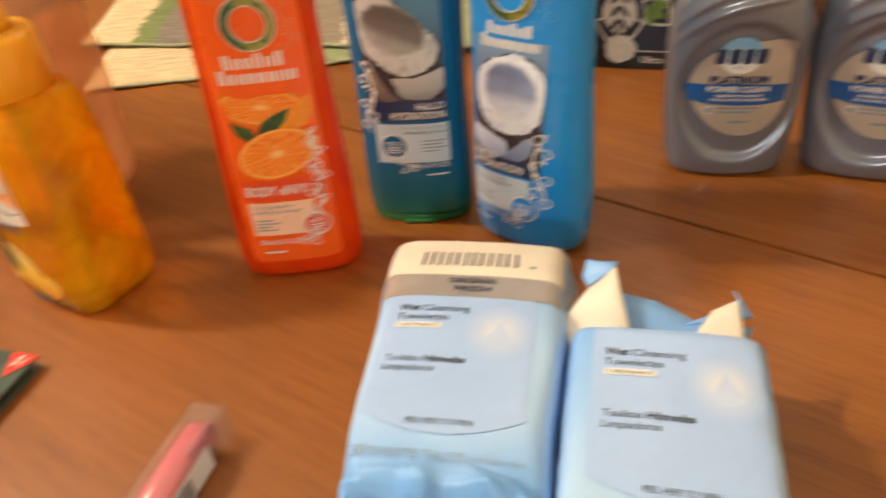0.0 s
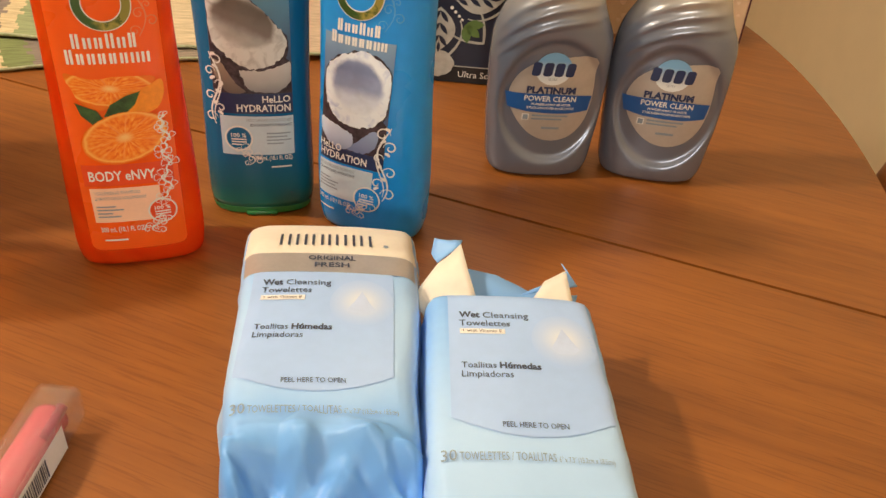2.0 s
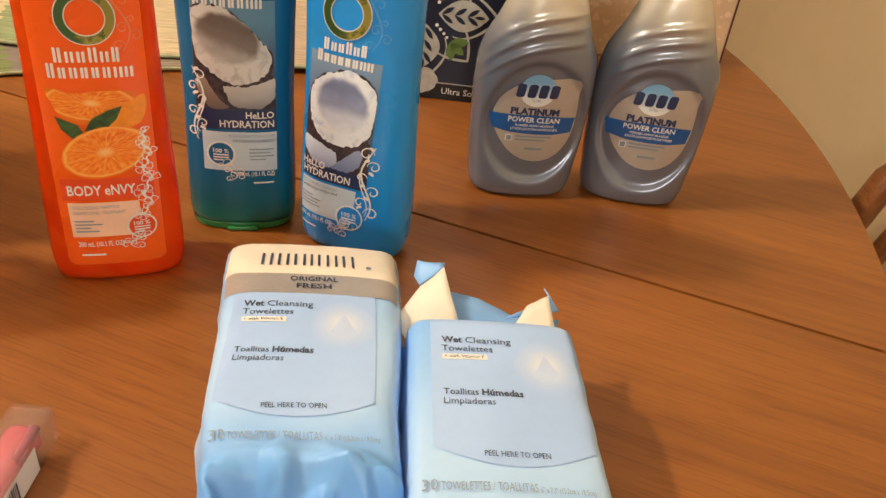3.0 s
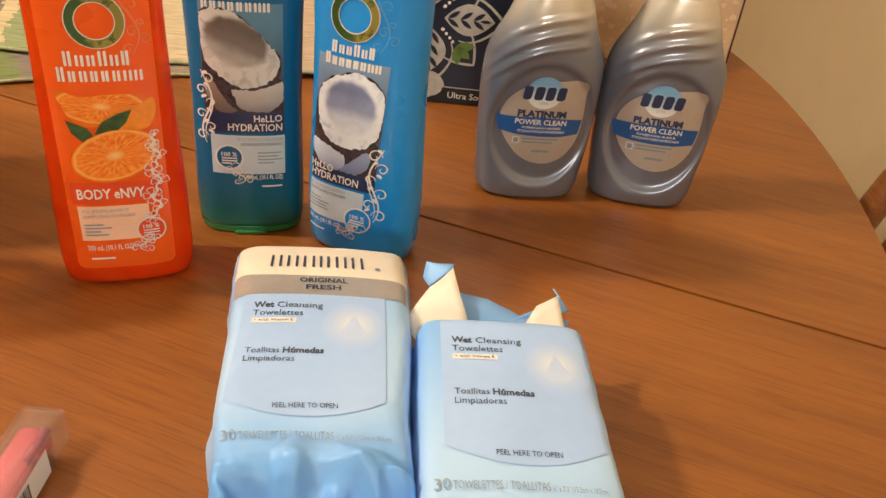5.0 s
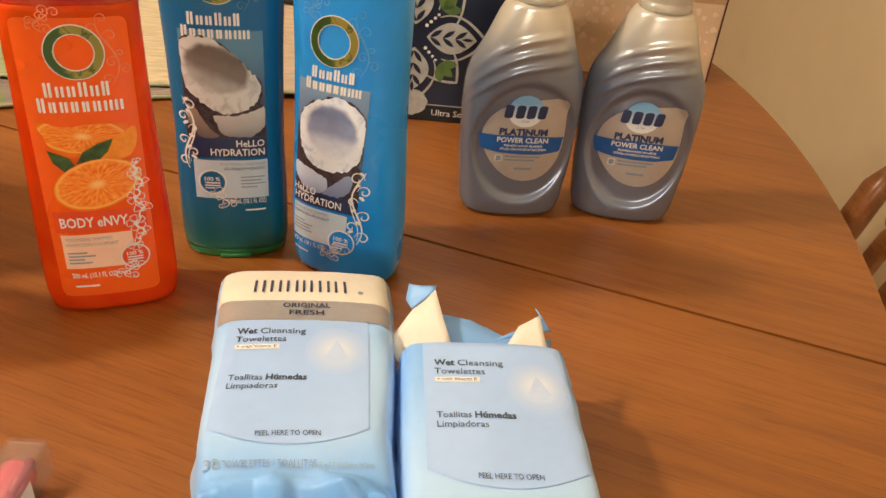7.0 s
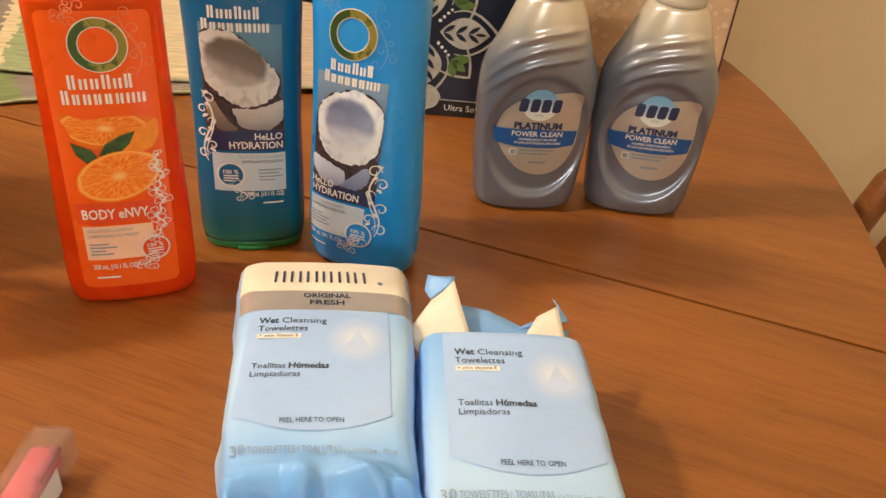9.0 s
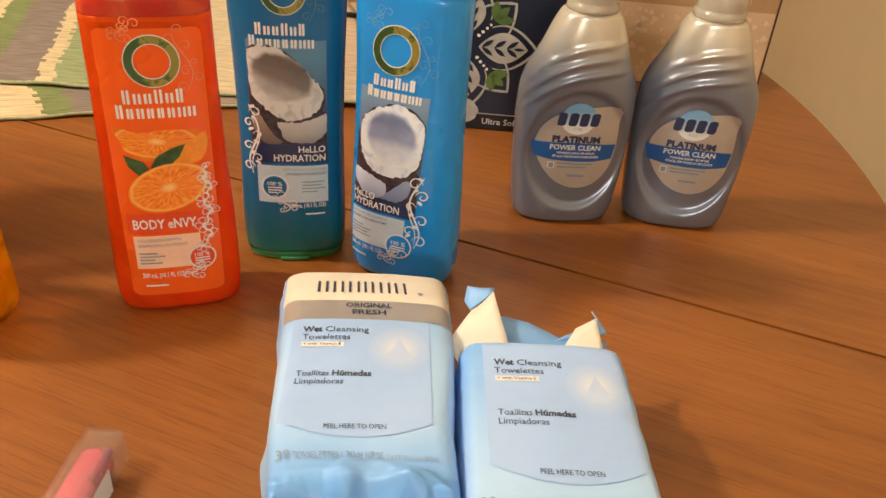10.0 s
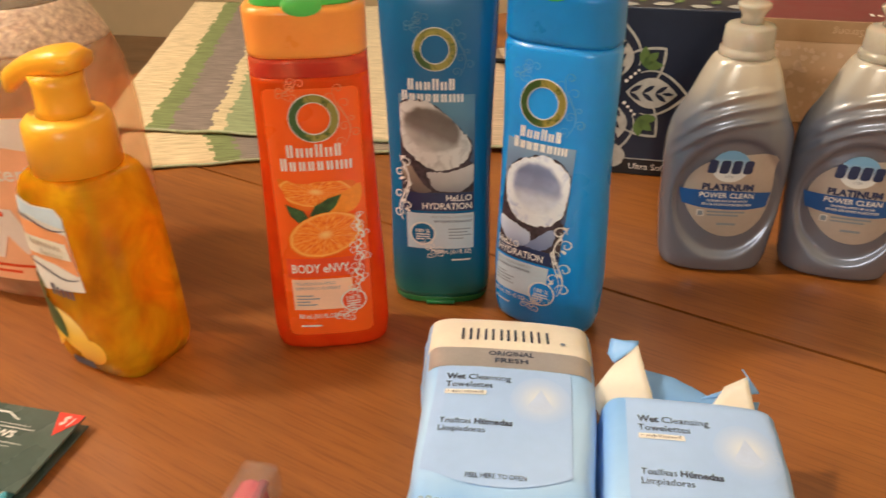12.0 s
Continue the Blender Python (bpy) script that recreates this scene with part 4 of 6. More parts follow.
decal("kind_lettering", text_bm("MOISTURIZING CONDITIONER", 0.0215, 0.0684, 0.0019, 0.0270, "RIGHT"), F, 0.0006, GREY_INK, ob)
decal("kind_lettering", text_bm("REVITALISANT HYDRATANT", 0.0215, 0.0652, 0.0019, 0.0250, "RIGHT"), F, 0.0006, NAVY_INK, ob)
decal("small_print", line_bars(0.0060, 0.0600, [0.0145, 0.0125, 0.0148, 0.010], 0.0023, 0.0009), F, 0.0006, GREY_INK, ob)
decal("volume_lettering", text_bm("300 mL (10.1 FL OZ)", -0.0020, 0.0420, 0.0030, 0.0230, bold=0.02), F, 0.0006, WHITE_INK, ob)
decal("small_print", line_bars(0.0080, 0.0365, [0.0125], 0.002, 0.0011), F, 0.0006, WHITE_INK, ob)
badge(teal_shape, -0.0110, 0.0570, 0.0074, TEAL_BODY, ob)
decal("vine_ornament", flourish(-0.0225, 0.066, 0.011, 0.046, -1), F, 0.0018, WHITE_INK, ob)
decal("vine_ornament", scrolls(-0.0060, 0.0385, 0.012, 0.012, 1, 14), F, 0.0009, WHITE_INK, ob)

# bright blue shampoo
blue_shape = Shape([(0.0, 0.0315, 0.0185, 0), (0.008, 0.0352, 0.0210, 0), (0.04, 0.0362, 0.0215, 0), (0.10, 0.0338, 0.0205, 0), (0.14, 0.0332, 0.0200, 0),
                    (0.185, 0.0338, 0.0200, 0), (0.19, 0.0336, 0.0200, 0), (0.225, 0.0326, 0.0205, 0)], 2.8, None, 0.065)
ob = thing("shampoo_bottle", pose(0.0405, 0.4690, T, 0, 0, -19), "bright blue shampoo bottle with a green flip lid", "bottle", "hair care bottles")
part("body", blue_shape.body(0.0, 0.1895, 52, 72, 0.003, 0.0012), BLUE_BODY, ob, "bright blue body")
flip_cap(blue_shape, 0.1897, 0.2185, BLUE_CAP, ob)
F = blue_shape.front
coconut(blue_shape, -0.0275, 0.0165, 0.0615, 0.1325, SEA_PRINT, ob, True)
ornament_ring(blue_shape, -0.0068, 0.1570, 0.0140, ob, SWIRL_BLUE)
brand_words(blue_shape, -0.0225, 0.0125, 0.1275, 0.0070, ob)
decal("name_band", poly_bm([rect(-0.0275, 0.0520, 0.0165, 0.0616)]), F, 0.0003, NAVY_INK, ob, "navy name band")
decal("name_lettering", text_bm("HeLLO", -0.0268, 0.0608, 0.0046, 0.0160, bold=0.02), F, 0.0016, WHITE_INK, ob)
decal("name_lettering", text_bm("HYDRATION", -0.0268, 0.0542, 0.0048, 0.0330, bold=0.02), F, 0.0008, WHITE_INK, ob)
decal("text_panel", poly_bm([rect(-0.0275, 0.0265, 0.0105, 0.0505)]), F, 0.0003, PALE_PANEL, ob, "pale blue text panel")
decal("kind_lettering", text_bm("MOISTURIZING SHAMPOO", -0.0265, 0.0472, 0.0019, 0.0250), F, 0.0006, GREY_INK, ob)
decal("kind_lettering", text_bm("SHAMPOOING HYDRATANT", -0.0265, 0.0440, 0.0019, 0.0255), F, 0.0006, NAVY_INK, ob)
decal("small_print", line_bars(-0.0265, 0.0390, [0.0085, 0.0145, 0.0125, 0.0142], 0.0023, 0.0009), F, 0.0006, GREY_INK, ob)
decal("volume_lettering", text_bm("300 mL (10.1 FL OZ)", -0.0268, 0.0222, 0.0030, 0.0240, bold=0.02), F, 0.0006, WHITE_INK, ob)
decal("small_print", line_bars(-0.0262, 0.0165, [0.0120], 0.002, 0.0011), F, 0.0006, WHITE_INK, ob)
badge(blue_shape, 0.0080, 0.0310, 0.0078, BLUE_BODY, ob)
decal("vine_ornament", flourish(0.0170, 0.033, 0.014, 0.050, 1), F, 0.0018, WHITE_INK, ob)
decal("vine_ornament", scrolls(0.0040, 0.0165, 0.014, 0.010, -1, 16), F, 0.0009, WHITE_INK, ob)

# ---------------------------------------------------------------- dish soap bottles
SOAP_BODY = gradient("silver_to_milky_plastic", [(0.0, (0.20, 0.23, 0.31)), (0.42, (0.21, 0.24, 0.32)), (0.62, (0.33, 0.35, 0.40)), (0.80, (0.58, 0.56, 0.51)), (1.0, (0.70, 0.66, 0.58))], 2, 0.08, 0.155, 0.24, 0.05, 24, 0.40)
CLEAR_TOP = surface("milky_clear_plastic", (0.72, 0.67, 0.58), 0.22, var=0.06, trans=0.45, sss=0.4)
SILVER_LABEL = surface("silver_label_film", (0.50, 0.47, 0.44), 0.35, metal=0.30, var=0.08, scale=40)
BLUE_BAND = surface("blue_band_print", (0.015, 0.10, 0.36), 0.35, var=0.06)
SKY_DISC = gradient("sky_disc_print", [(0.0, (0.85, 0.87, 0.88)), (0.5, (0.75, 0.82, 0.88)), (1.0, (0.20, 0.45, 0.75))], 2, 0.068, 0.092, 0.35, 0.04, 200)


def soap_relief(u, v):
    """Three sweeping folds at the shoulder and a shallow oval recess round the label."""
    y = 0.0
    for base, amp in ((0.1060, 0.0022), (0.1160, 0.0021), (0.1255, 0.0016)):
        crest = base - 0.019 + 0.035 * (1 - math.exp(-(u + 0.042) / 0.022))
        y += amp * math.exp(-((v - crest) / 0.0022) ** 2) * (0.35 + 0.65 * math.exp(-((u + 0.004) / 0.028) ** 4))
    q = math.hypot((u - 0.002) / 0.0375, (v - 0.060) / 0.0465)
    y -= 0.0042 / (1 + math.exp((q - 0.97) * 46))
    return y


soap_shape = Shape([(0.0, 0.0345, 0.0190, 0), (0.008, 0.0385, 0.0215, 0), (0.045, 0.0418, 0.0225, 0), (0.085, 0.0430, 0.0225, 0), (0.106, 0.0420, 0.0220, 0),
                    (0.118, 0.0370, 0.0215, -0.001), (0.128, 0.0318, 0.0208, 0.000), (0.137, 0.0285, 0.0205, 0.0005), (0.150, 0.0238, 0.0185, 0.0008), (0.158, 0.0190, 0.0170, 0.001)], 2.6, soap_relief)


def soap_bottle():
    ob = thing("dish_soap_bottle", pose(0, 0, 0), "silver dish soap bottle with a milky push-pull cap", "bottle", "dish soap bottles")
    part("body", soap_shape.body(0.0, 0.158, 104, 110, 0.004, 0.002), SOAP_BODY, ob, "silver pearl body with moulded folds and a milky shoulder")
    cap = part("cap", turned_bm([(0.0176, 0.1581), (0.0178, 0.1595), (0.0178, 0.1625), (0.0162, 0.1634), (0.0164, 0.1645), (0.0160, 0.1760), (0.0144, 0.1780), (0.0085, 0.1786)], 40, (0.001, 0)), CLEAR_TOP, ob, "milky white cap")
    part("spout", turned_bm([(0.0072, 0.1786), (0.0068, 0.1830), (0.0084, 0.1862), (0.0106, 0.1892), (0.0106, 0.1912), (0.0080, 0.1920)], 32, (0.001, 0)), CLEAR_TOP, cap, "pull-up spout")
    F = lambda u, v, off: soap_shape.front(u - 0.003, v + 0.005, off)
    edge = smooth_loop([(0.0042 + 0.0302 * p, 0.0570 + 0.0322 * q) for p, q in (
        (0.90, 1.0), (0.97, 0.6), (1.0, 0.2), (0.97, -0.2), (0.86, -0.55), (0.6, -0.85), (0.25, -0.98), (-0.1, -0.96), (-0.45, -0.8), (-0.75, -0.5),
        (-0.93, -0.2), (-1.0, 0.1), (-0.92, 0.4), (-0.72, 0.66), (-0.4, 0.85), (0.1, 0.96))], 0.0, 0, 3)
    label = decal("label", poly_bm([edge]), F, 0.0004, SILVER_LABEL, ob, "silver printed label", 0.003)
    decal("label_disc", poly_bm([ellipse(0.003, 0.0800, 0.0128, 0.0118)]), F, 0.0007, SKY_DISC, label, "white and sky blue disc")
    word_bars(-0.0125, 0.0190, 0.0748, 0.0098, 21, 4, F, 0.0011, NAVY_INK, label, 0.004, 0.0, 1.0, 1.0, (), 0.12)
    decal("small_lettering", text_bm("ULTRA", 0.003, 0.0718, 0.0017, 0.0060, "CENTER"), F, 0.0011, GREY_INK, label)
    decal("name_lettering", text_bm("PLATINUM", 0.0035, 0.0620, 0.0046, 0.0350, "CENTER", bold=0.05), F, 0.0007, NAVY_INK, label)
    band = [(-0.0286, 0.0612), (-0.0258, 0.0500), (-0.012, 0.0478), (0.003, 0.0470), (0.018, 0.0472), (0.0322, 0.0490), (0.0338, 0.0600), (0.018, 0.0612), (0.003, 0.0618), (-0.012, 0.0613)]
    decal("blue_band", poly_bm([band]), F, 0.0008, BLUE_BAND, label, "deep blue band", 0.003)
    decal("band_lettering", text_bm("POWER CLEAN", 0.0035, 0.0563, 0.0038, 0.0370, "CENTER", bold=0.02), F, 0.0012, WHITE_INK, label)
    decal("band_lettering", text_bm("POWERS AWAY 48 HOUR", 0.0045, 0.0530, 0.0017, 0.0280, "CENTER", bold=0.02), F, 0.0012, WHITE_INK, label)
    decal("band_lettering", text_bm("STUCK-ON FOOD IN SECONDS", 0.0045, 0.0502, 0.0017, 0.0340, "CENTER", bold=0.02), F, 0.0012, WHITE_INK, label)
    decal("small_square", poly_bm([rect(-0.0150, 0.0410, -0.0100, 0.0460)]), F, 0.0007, WHITE_INK, label)
    decal("small_square", poly_bm([rect(-0.0143, 0.0416, -0.0107, 0.0454)]), F, 0.0010, GREY_INK, label)
    decal("small_print", line_bars(-0.0080, 0.0443, [0.026, 0.022], 0.0026, 0.0013), F, 0.0007, GREY_INK, label)
    decal("small_print", line_bars(0.000, 0.0345, [0.013], 0.0026, 0.0018), F, 0.0007, GREY_INK, label)
    return ob


soap = soap_bottle()
soap.matrix_basis = pose(0.1540, 0.5665, T, 0, 0, 5)
copy_thing(soap, pose(0.2415, 0.5715, T, 0, 0, -6))

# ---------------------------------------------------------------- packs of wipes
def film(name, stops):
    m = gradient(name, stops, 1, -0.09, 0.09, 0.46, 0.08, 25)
    n, l, b = nodes_of(m)
    b.inputs["Coat Weight"].default_value, b.inputs["Coat Roughness"].default_value = 0.1, 0.25
    co = n.new("ShaderNodeTexCoord")
    no = n.new("ShaderNodeTexNoise")
    no.inputs["Scale"].default_value, no.inputs["Detail"].default_value = 55, 2
    l.new(co.outputs["Object"], no.inputs["Vector"])
    bp = n.new("ShaderNodeBump")
    bp.inputs["Strength"].default_value, bp.inputs["Distance"].default_value = 0.25, 0.003
    l.new(no.outputs["Fac"], bp.inputs["Height"])
    l.new(bp.outputs[0], b.inputs["Normal"])
    return m


# Deeper blue at the near end paints in the crumple's shade; far end deeper too.
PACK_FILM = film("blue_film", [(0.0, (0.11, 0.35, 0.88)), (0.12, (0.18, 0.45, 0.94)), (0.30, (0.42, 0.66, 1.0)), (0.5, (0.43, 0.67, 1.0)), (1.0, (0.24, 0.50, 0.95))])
PEEL_FILM = surface("peel_label_film", (0.385, 0.575, 0.94), 0.36, var=0.04, scale=20, bump=0.08, bump_scale=40)
SILVER_FILM = surface("silver_band_film", (0.47, 0.44, 0.42), 0.34, metal=0.4, var=0.08)
DROP_PRINT = surface("blue_drop_print", (0.52, 0.65, 0.92), 0.36, var=0.06)
SEAL_FILM = surface("seal_film", (0.72, 0.74, 0.76), 0.35, var=0.15, metal=0.2)


class Pack:
    """A soft pouch: half width a, from near end t0 to far end t1, height h, with crumpled film."""

    def __init__(self, a, t0, t1, h, near, far, seed, rough_end, drop=0.3, flare=0.0, lean=0.0, skew=0.0, creases=()):
        self.skew, self.creases = skew, creases
        self.drop, self.flare, self.lean = drop, flare, lean
        self.a, self.t0, self.t1, self.h, self.near, self.far, self.seed, self.rough = a, t0, t1, h, near, far, seed, rough_end

    def half(self, t):
        return self.a * (1 + self.flare * t / 0.09)

    def aside(self, t):
        return self.lean * max(0.0, -0.035 - t) / 0.063 - self.skew * max(0.0, t - 0.02) / 0.07

    def height(self, s, t):
        e = 1.0
        if t > self.t1 - self.far:
            k = min(1, (t - self.t1 + self.far) / self.far)
            e = min(e, 1 - self.drop * k ** 1.5)
        if t < self.t0 + self.near:
            k = min(1, (self.t0 + self.near - t) / self.near)
            e = min(e, 1 - 0.72 * k ** 1.15)
        q = min(1, abs(s) / self.half(t))
        crown = (1 - q ** 13.0) ** 0.5 if q < 1 else 0.0
        z = self.h * e * (0.68 + 0.32 * crown) + 0.0015 * math.cos(math.pi * s / self.a / 2)
        k = max(0.0, min(1.0, (self.t0 + self.near * 1.12 - t) / (self.near * 0.62)))
        wx = s + 0.004 * noise.noise((s * 25, t * 25, self.seed))
        wy = t + 0.004 * noise.noise((s * 25, t * 25, self.seed + 5))
        fold = 0.0
        for dx, dy, size in ((31, 12, 0.9), (-19, 25, 0.9), (44, -30, 0.6), (8, 46, 0.5), (-70, -32, 0.40), (85, 40, 0.28)):
            fold += size * (abs(((wx * dx + wy * dy + self.seed * 0.37) % 1.0) - 0.5) - 0.25)
        z += (self.rough * k * 0.8 + 0.0002) * fold
        for x0, y0, x1, y1, rise, wide in self.creases:
            dx, dy = x1 - x0, y1 - y0
            f = max(0.0, min(1.0, ((wx - x0) * dx + (wy - y0) * dy) / (dx * dx + dy * dy)))
            d = math.hypot(wx - x0 - f * dx, wy - y0 - f * dy)
            z += rise * max(0.0, 1 - d / (wide * (0.5 + 0.5 * f)))
        d = noise.voronoi((wx * 46 + self.seed, wy * 62, self.seed))[0]
        z += 0.0085 * k * (0.22 - min(0.5, d[1] - d[0]))
        side = max(0.0, (q - 0.72) / 0.28)
        z += 0.0020 * side * noise.noise((s * 60, t * 70, self.seed + 8))
        z += 0.0003 * noise.noise((s * 40, t * 40, self.seed + 2))
        return z

    def top(self, s, t, off=0.0):
        return Vector((s + self.aside(t), t, self.height(s, t) + off))

    def body(self):
        bm = bmesh.new()
        nx, ny = 84, 170
        rows = []
        for j in range(ny + 1):
            t = self.t0 + (self.t1 - self.t0) * j / ny
            ring, half = [], self.half(self.t0 + (self.t1 - self.t0) * j / ny)
            for i in range(nx + 1):
                q = -1 + 2 * i / nx
                q = math.copysign(abs(q) ** 0.75, q)
                ring.append(self.top(q * half, t))
            z_l, z_r = ring[0].z, ring[-1].z
            bulge = 1 + 0.05 * noise.noise((t * 40, self.seed, 1))
            side_r = [Vector((half * bulge * (1 + 0.05 * math.sin(math.pi * f)) + 0.0012 * noise.noise((t * 55, f * 3, self.seed)), t, z_r * (1 - f))) for f in (0.25, 0.5, 0.75, 0.96)]
            side_l = [Vector((-half * bulge * (1 + 0.05 * math.sin(math.pi * f)) - 0.0012 * noise.noise((t * 55, f * 3, self.seed + 3)), t, z_l * (1 - f))) for f in (0.96, 0.75, 0.5, 0.25)]
            for p in side_r + side_l:
                p.x += self.aside(t)
            ring = ring + side_r + [Vector((half * 0.9 + self.aside(t), t, 0.0004)), Vector((-half * 0.9 + self.aside(t), t, 0.0004))] + side_l
            rows.append([bm.verts.new(p) for p in ring])
        k = len(rows[0])
        for a, b in zip(rows, rows[1:]):
            for i in range(k):
                bm.faces.new((a[i], a[(i + 1) % k], b[(i + 1) % k], b[i]))
        bm.faces.new(rows[0][::-1])
        bm.faces.new(rows[-1])
        return bm

    def seal(self):
        """The crimped end, a toothed ridged strip."""
        bm = bmesh.new()
        rows = []
        n = 90
        for j in range(5):
            row = []
            for i in range(n + 1):
                s = self.half(self.t0) * 1.02 * (-1 + 2 * i / n) + self.lean
                tooth = 0.0009 * (1 if i % 2 else -1) if j == 4 else 0
                wave = 0.004 * noise.noise((s * 30, self.seed, 5))
                row.append(bm.verts.new((s, self.t0 + 0.0015 - 0.0026 * j + tooth + 0.3 * wave, self.h * 0.28 + 0.0005 * (j % 2) + wave - 0.0006 * j)))
            rows.append(row)
        for a, b in zip(rows, rows[1:]):
            for i in range(n):
                bm.faces.new((a[i], a[i + 1], b[i + 1], b[i]))
        bmesh.ops.solidify(bm, geom=bm.faces[:], thickness=0.0005)
        return bm


def pack_print(pk, ob, s0, dt, top_t, up, aside):
    """The peel label and its lettering; s0, dt shift it over the pouch."""
    P = pk.top
    def box(a, b, c, d):
        return rect(s0 + a, dt + b, s0 + c, dt + d)
    edge = [(s0 - 0.0335, top_t), (s0 - 0.0335, dt - 0.036)] + [(s0 + 0.0335 * x, dt - 0.036 - 0.0098 * (1 - x * x)) for x in [-0.8 + 0.2 * i for i in range(9)]] + [(s0 + 0.0335, dt - 0.036), (s0 + 0.0335, top_t)]
    label = decal("peel_label", poly_bm([edge]), P, 0.0004, PEEL_FILM, ob, "flat blue peel-open label", 0.003)
    glow = radial_print("soft_drop_print" if dt == 0 else "soft_drop_print_two", s0 + 0.0185, dt + 0.0125, 0.0168, 0.0185,
                        [(0.0, (0.78, 0.80, 0.85)), (0.25, (0.64, 0.73, 0.90)), (0.6, (0.48, 0.63, 0.93)), (0.94, (0.385, 0.575, 0.94))], "xy", mix=0.06, scale=110)
    decal("glow_disc", poly_bm([ellipse(s0 + 0.0185, dt + 0.011, 0.0148, 0.0178, 0, 40)]), P, 0.0005, glow, label, "soft pale glow round the drop")
    drop = [(s0 + 0.0185, dt + 0.020), (s0 + 0.0150, dt + 0.0120), (s0 + 0.0120, dt + 0.0065), (s0 + 0.0150, dt + 0.0030), (s0 + 0.0220, dt + 0.0030), (s0 + 0.0250, dt + 0.0065), (s0 + 0.0220, dt + 0.0120)]
    decal("drop", poly_bm([drop]), P, 0.0006, DROP_PRINT, label)
    decal("label_lettering", text_bm("Wet", s0 - 0.0285, dt + up + 0.0225, 0.0040, 0.0095, bold=0.03), P, 0.0007, STEEL_INK, label)
    decal("label_lettering", text_bm("Cleansing", s0 - 0.0175, dt + up + 0.0225, 0.0040, 0.0212), P, 0.0007, STEEL_INK, label)
    decal("label_lettering", text_bm("Towelettes", s0 - 0.0285, dt + up + 0.0166, 0.0040, 0.0232), P, 0.0007, STEEL_INK, label)
    decal("tab", poly_bm([box(-0.0285, up + 0.0112, -0.0080, up + 0.0146)]), P, 0.0007, WHITE_INK, label)
    decal("label_lettering", text_bm("+ with Vitamin E", s0 - 0.0275, dt + up + 0.0120, 0.0019, 0.0180), P, 0.0010, STEEL_INK, label)
    decal("label_lettering", text_bm("Toallitas", s0 - 0.0285, dt - 0.0080, 0.0036, 0.0150), P, 0.0007, STEEL_INK, label)
    decal("label_lettering", text_bm("Húmedas", s0 - 0.0120, dt - 0.0080, 0.0036, 0.0180, bold=0.03), P, 0.0007, STEEL_INK, label)
    decal("label_lettering", text_bm("Limpiadoras", s0 - 0.0285, dt - 0.0134, 0.0036, 0.0220), P, 0.0007, STEEL_INK, label)
    decal("label_lettering", text_bm("PEEL HERE TO OPEN", s0, dt - 0.0412, 0.0028, 0.0265, "CENTER"), P, 0.0007, STEEL_INK, label)
    decal("count_lettering", text_bm("30", s0 - aside - 0.0330, dt - 0.0580, 0.0052, 0.0060), P, 0.0009, GREY_INK, ob, "", 0.002)
    decal("count_lettering", text_bm("TOWELETTES / TOALLITAS", s0 - aside - 0.0260, dt - 0.0580, 0.0040, 0.0370), P, 0.0009, GREY_INK, ob, "", 0.002)
    decal("small_print", text_bm('6" x 7.3" (15.2cm x 18.5cm)', s0 - aside + 0.0120, dt - 0.0580, 0.0026, 0.0215), P, 0.0009, GREY_INK, ob, "", 0.002)
    return label


pack_a = Pack(0.0430, -0.098, 0.093, 0.0545, 0.034, 0.046, 3.0, 0.018, 0.22, 0.10, 0.006, 0.004, (
    (0.044, -0.072, -0.004, -0.067, 0.007, 0.012), (0.044, -0.074, 0.006, -0.083, 0.007, 0.012), (0.044, -0.078, 0.012, -0.098, 0.006, 0.010),
    (-0.042, -0.068, -0.020, -0.090, 0.005, 0.012), (-0.036, -0.068, -0.006, -0.072, 0.004, 0.008), (-0.016, -0.098, 0.002, -0.066, -0.005, 0.012)))
ob = thing("wipes_pack", pose(0.0346, 0.302, T, 0, 0, 4.2), "light blue soft pack of wipes with a white and silver end", "wipes pack", "packs of wipes")
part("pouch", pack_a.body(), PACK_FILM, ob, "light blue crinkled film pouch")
part("end_seal", pack_a.seal(), SEAL_FILM, ob, "crimped toothed seal")
def band(t0, t1, half):
    return poly_bm([[(-half, t0), (half, t0), (half, t1), (-half, t1)]])
decal("silver_band", band(0.0345, 0.0505, 0.0446), pack_a.top, 0.0005, SILVER_FILM, ob, "silver grey band", 0.003)
decal("white_band", band(0.0505, 0.0928, 0.0463), pack_a.top, 0.0005, CREAM, ob, "cream white band", 0.003)
pack_print(pack_a, ob, -0.003, 0.000, 0.0345, 0.0015, 0.0)
decal("band_lettering", text_bm("ORIGINAL", 0.001, 0.0440, 0.0036, 0.0235, "CENTER", bold=0.02), pack_a.top, 0.0010, STEEL_INK, ob)
decal("band_lettering", text_bm("FRESH", 0.001, 0.0382, 0.0036, 0.0170, "CENTER", bold=0.02), pack_a.top, 0.0010, STEEL_INK, ob)
word_bars(-0.026, 0.0235, 0.0590, 0.0165, 33, 6, pack_a.top, 0.0010, STEEL_INK, ob, 0.003, 0.0013, 0.95, 0.95)
decal("brand_mark", poly_bm([ellipse(0.0285, 0.0605, 0.0014, 0.0018)]), pack_a.top, 0.0010, GREY_INK, ob)
ear = bmesh.new()
for loop in ([(-0.046, 0.078, 0.020), (-0.040, 0.090, 0.020), (-0.038, 0.076, 0.036)], [(-0.049, 0.080, 0.024), (-0.046, 0.078, 0.020), (-0.038, 0.076, 0.036)]):
    ear.faces.new([ear.verts.new(p) for p in loop])
bmesh.ops.solidify(ear, geom=ear.faces[:], thickness=0.0006)
part("folded_ear", ear, PACK_FILM, ob, smooth=False)

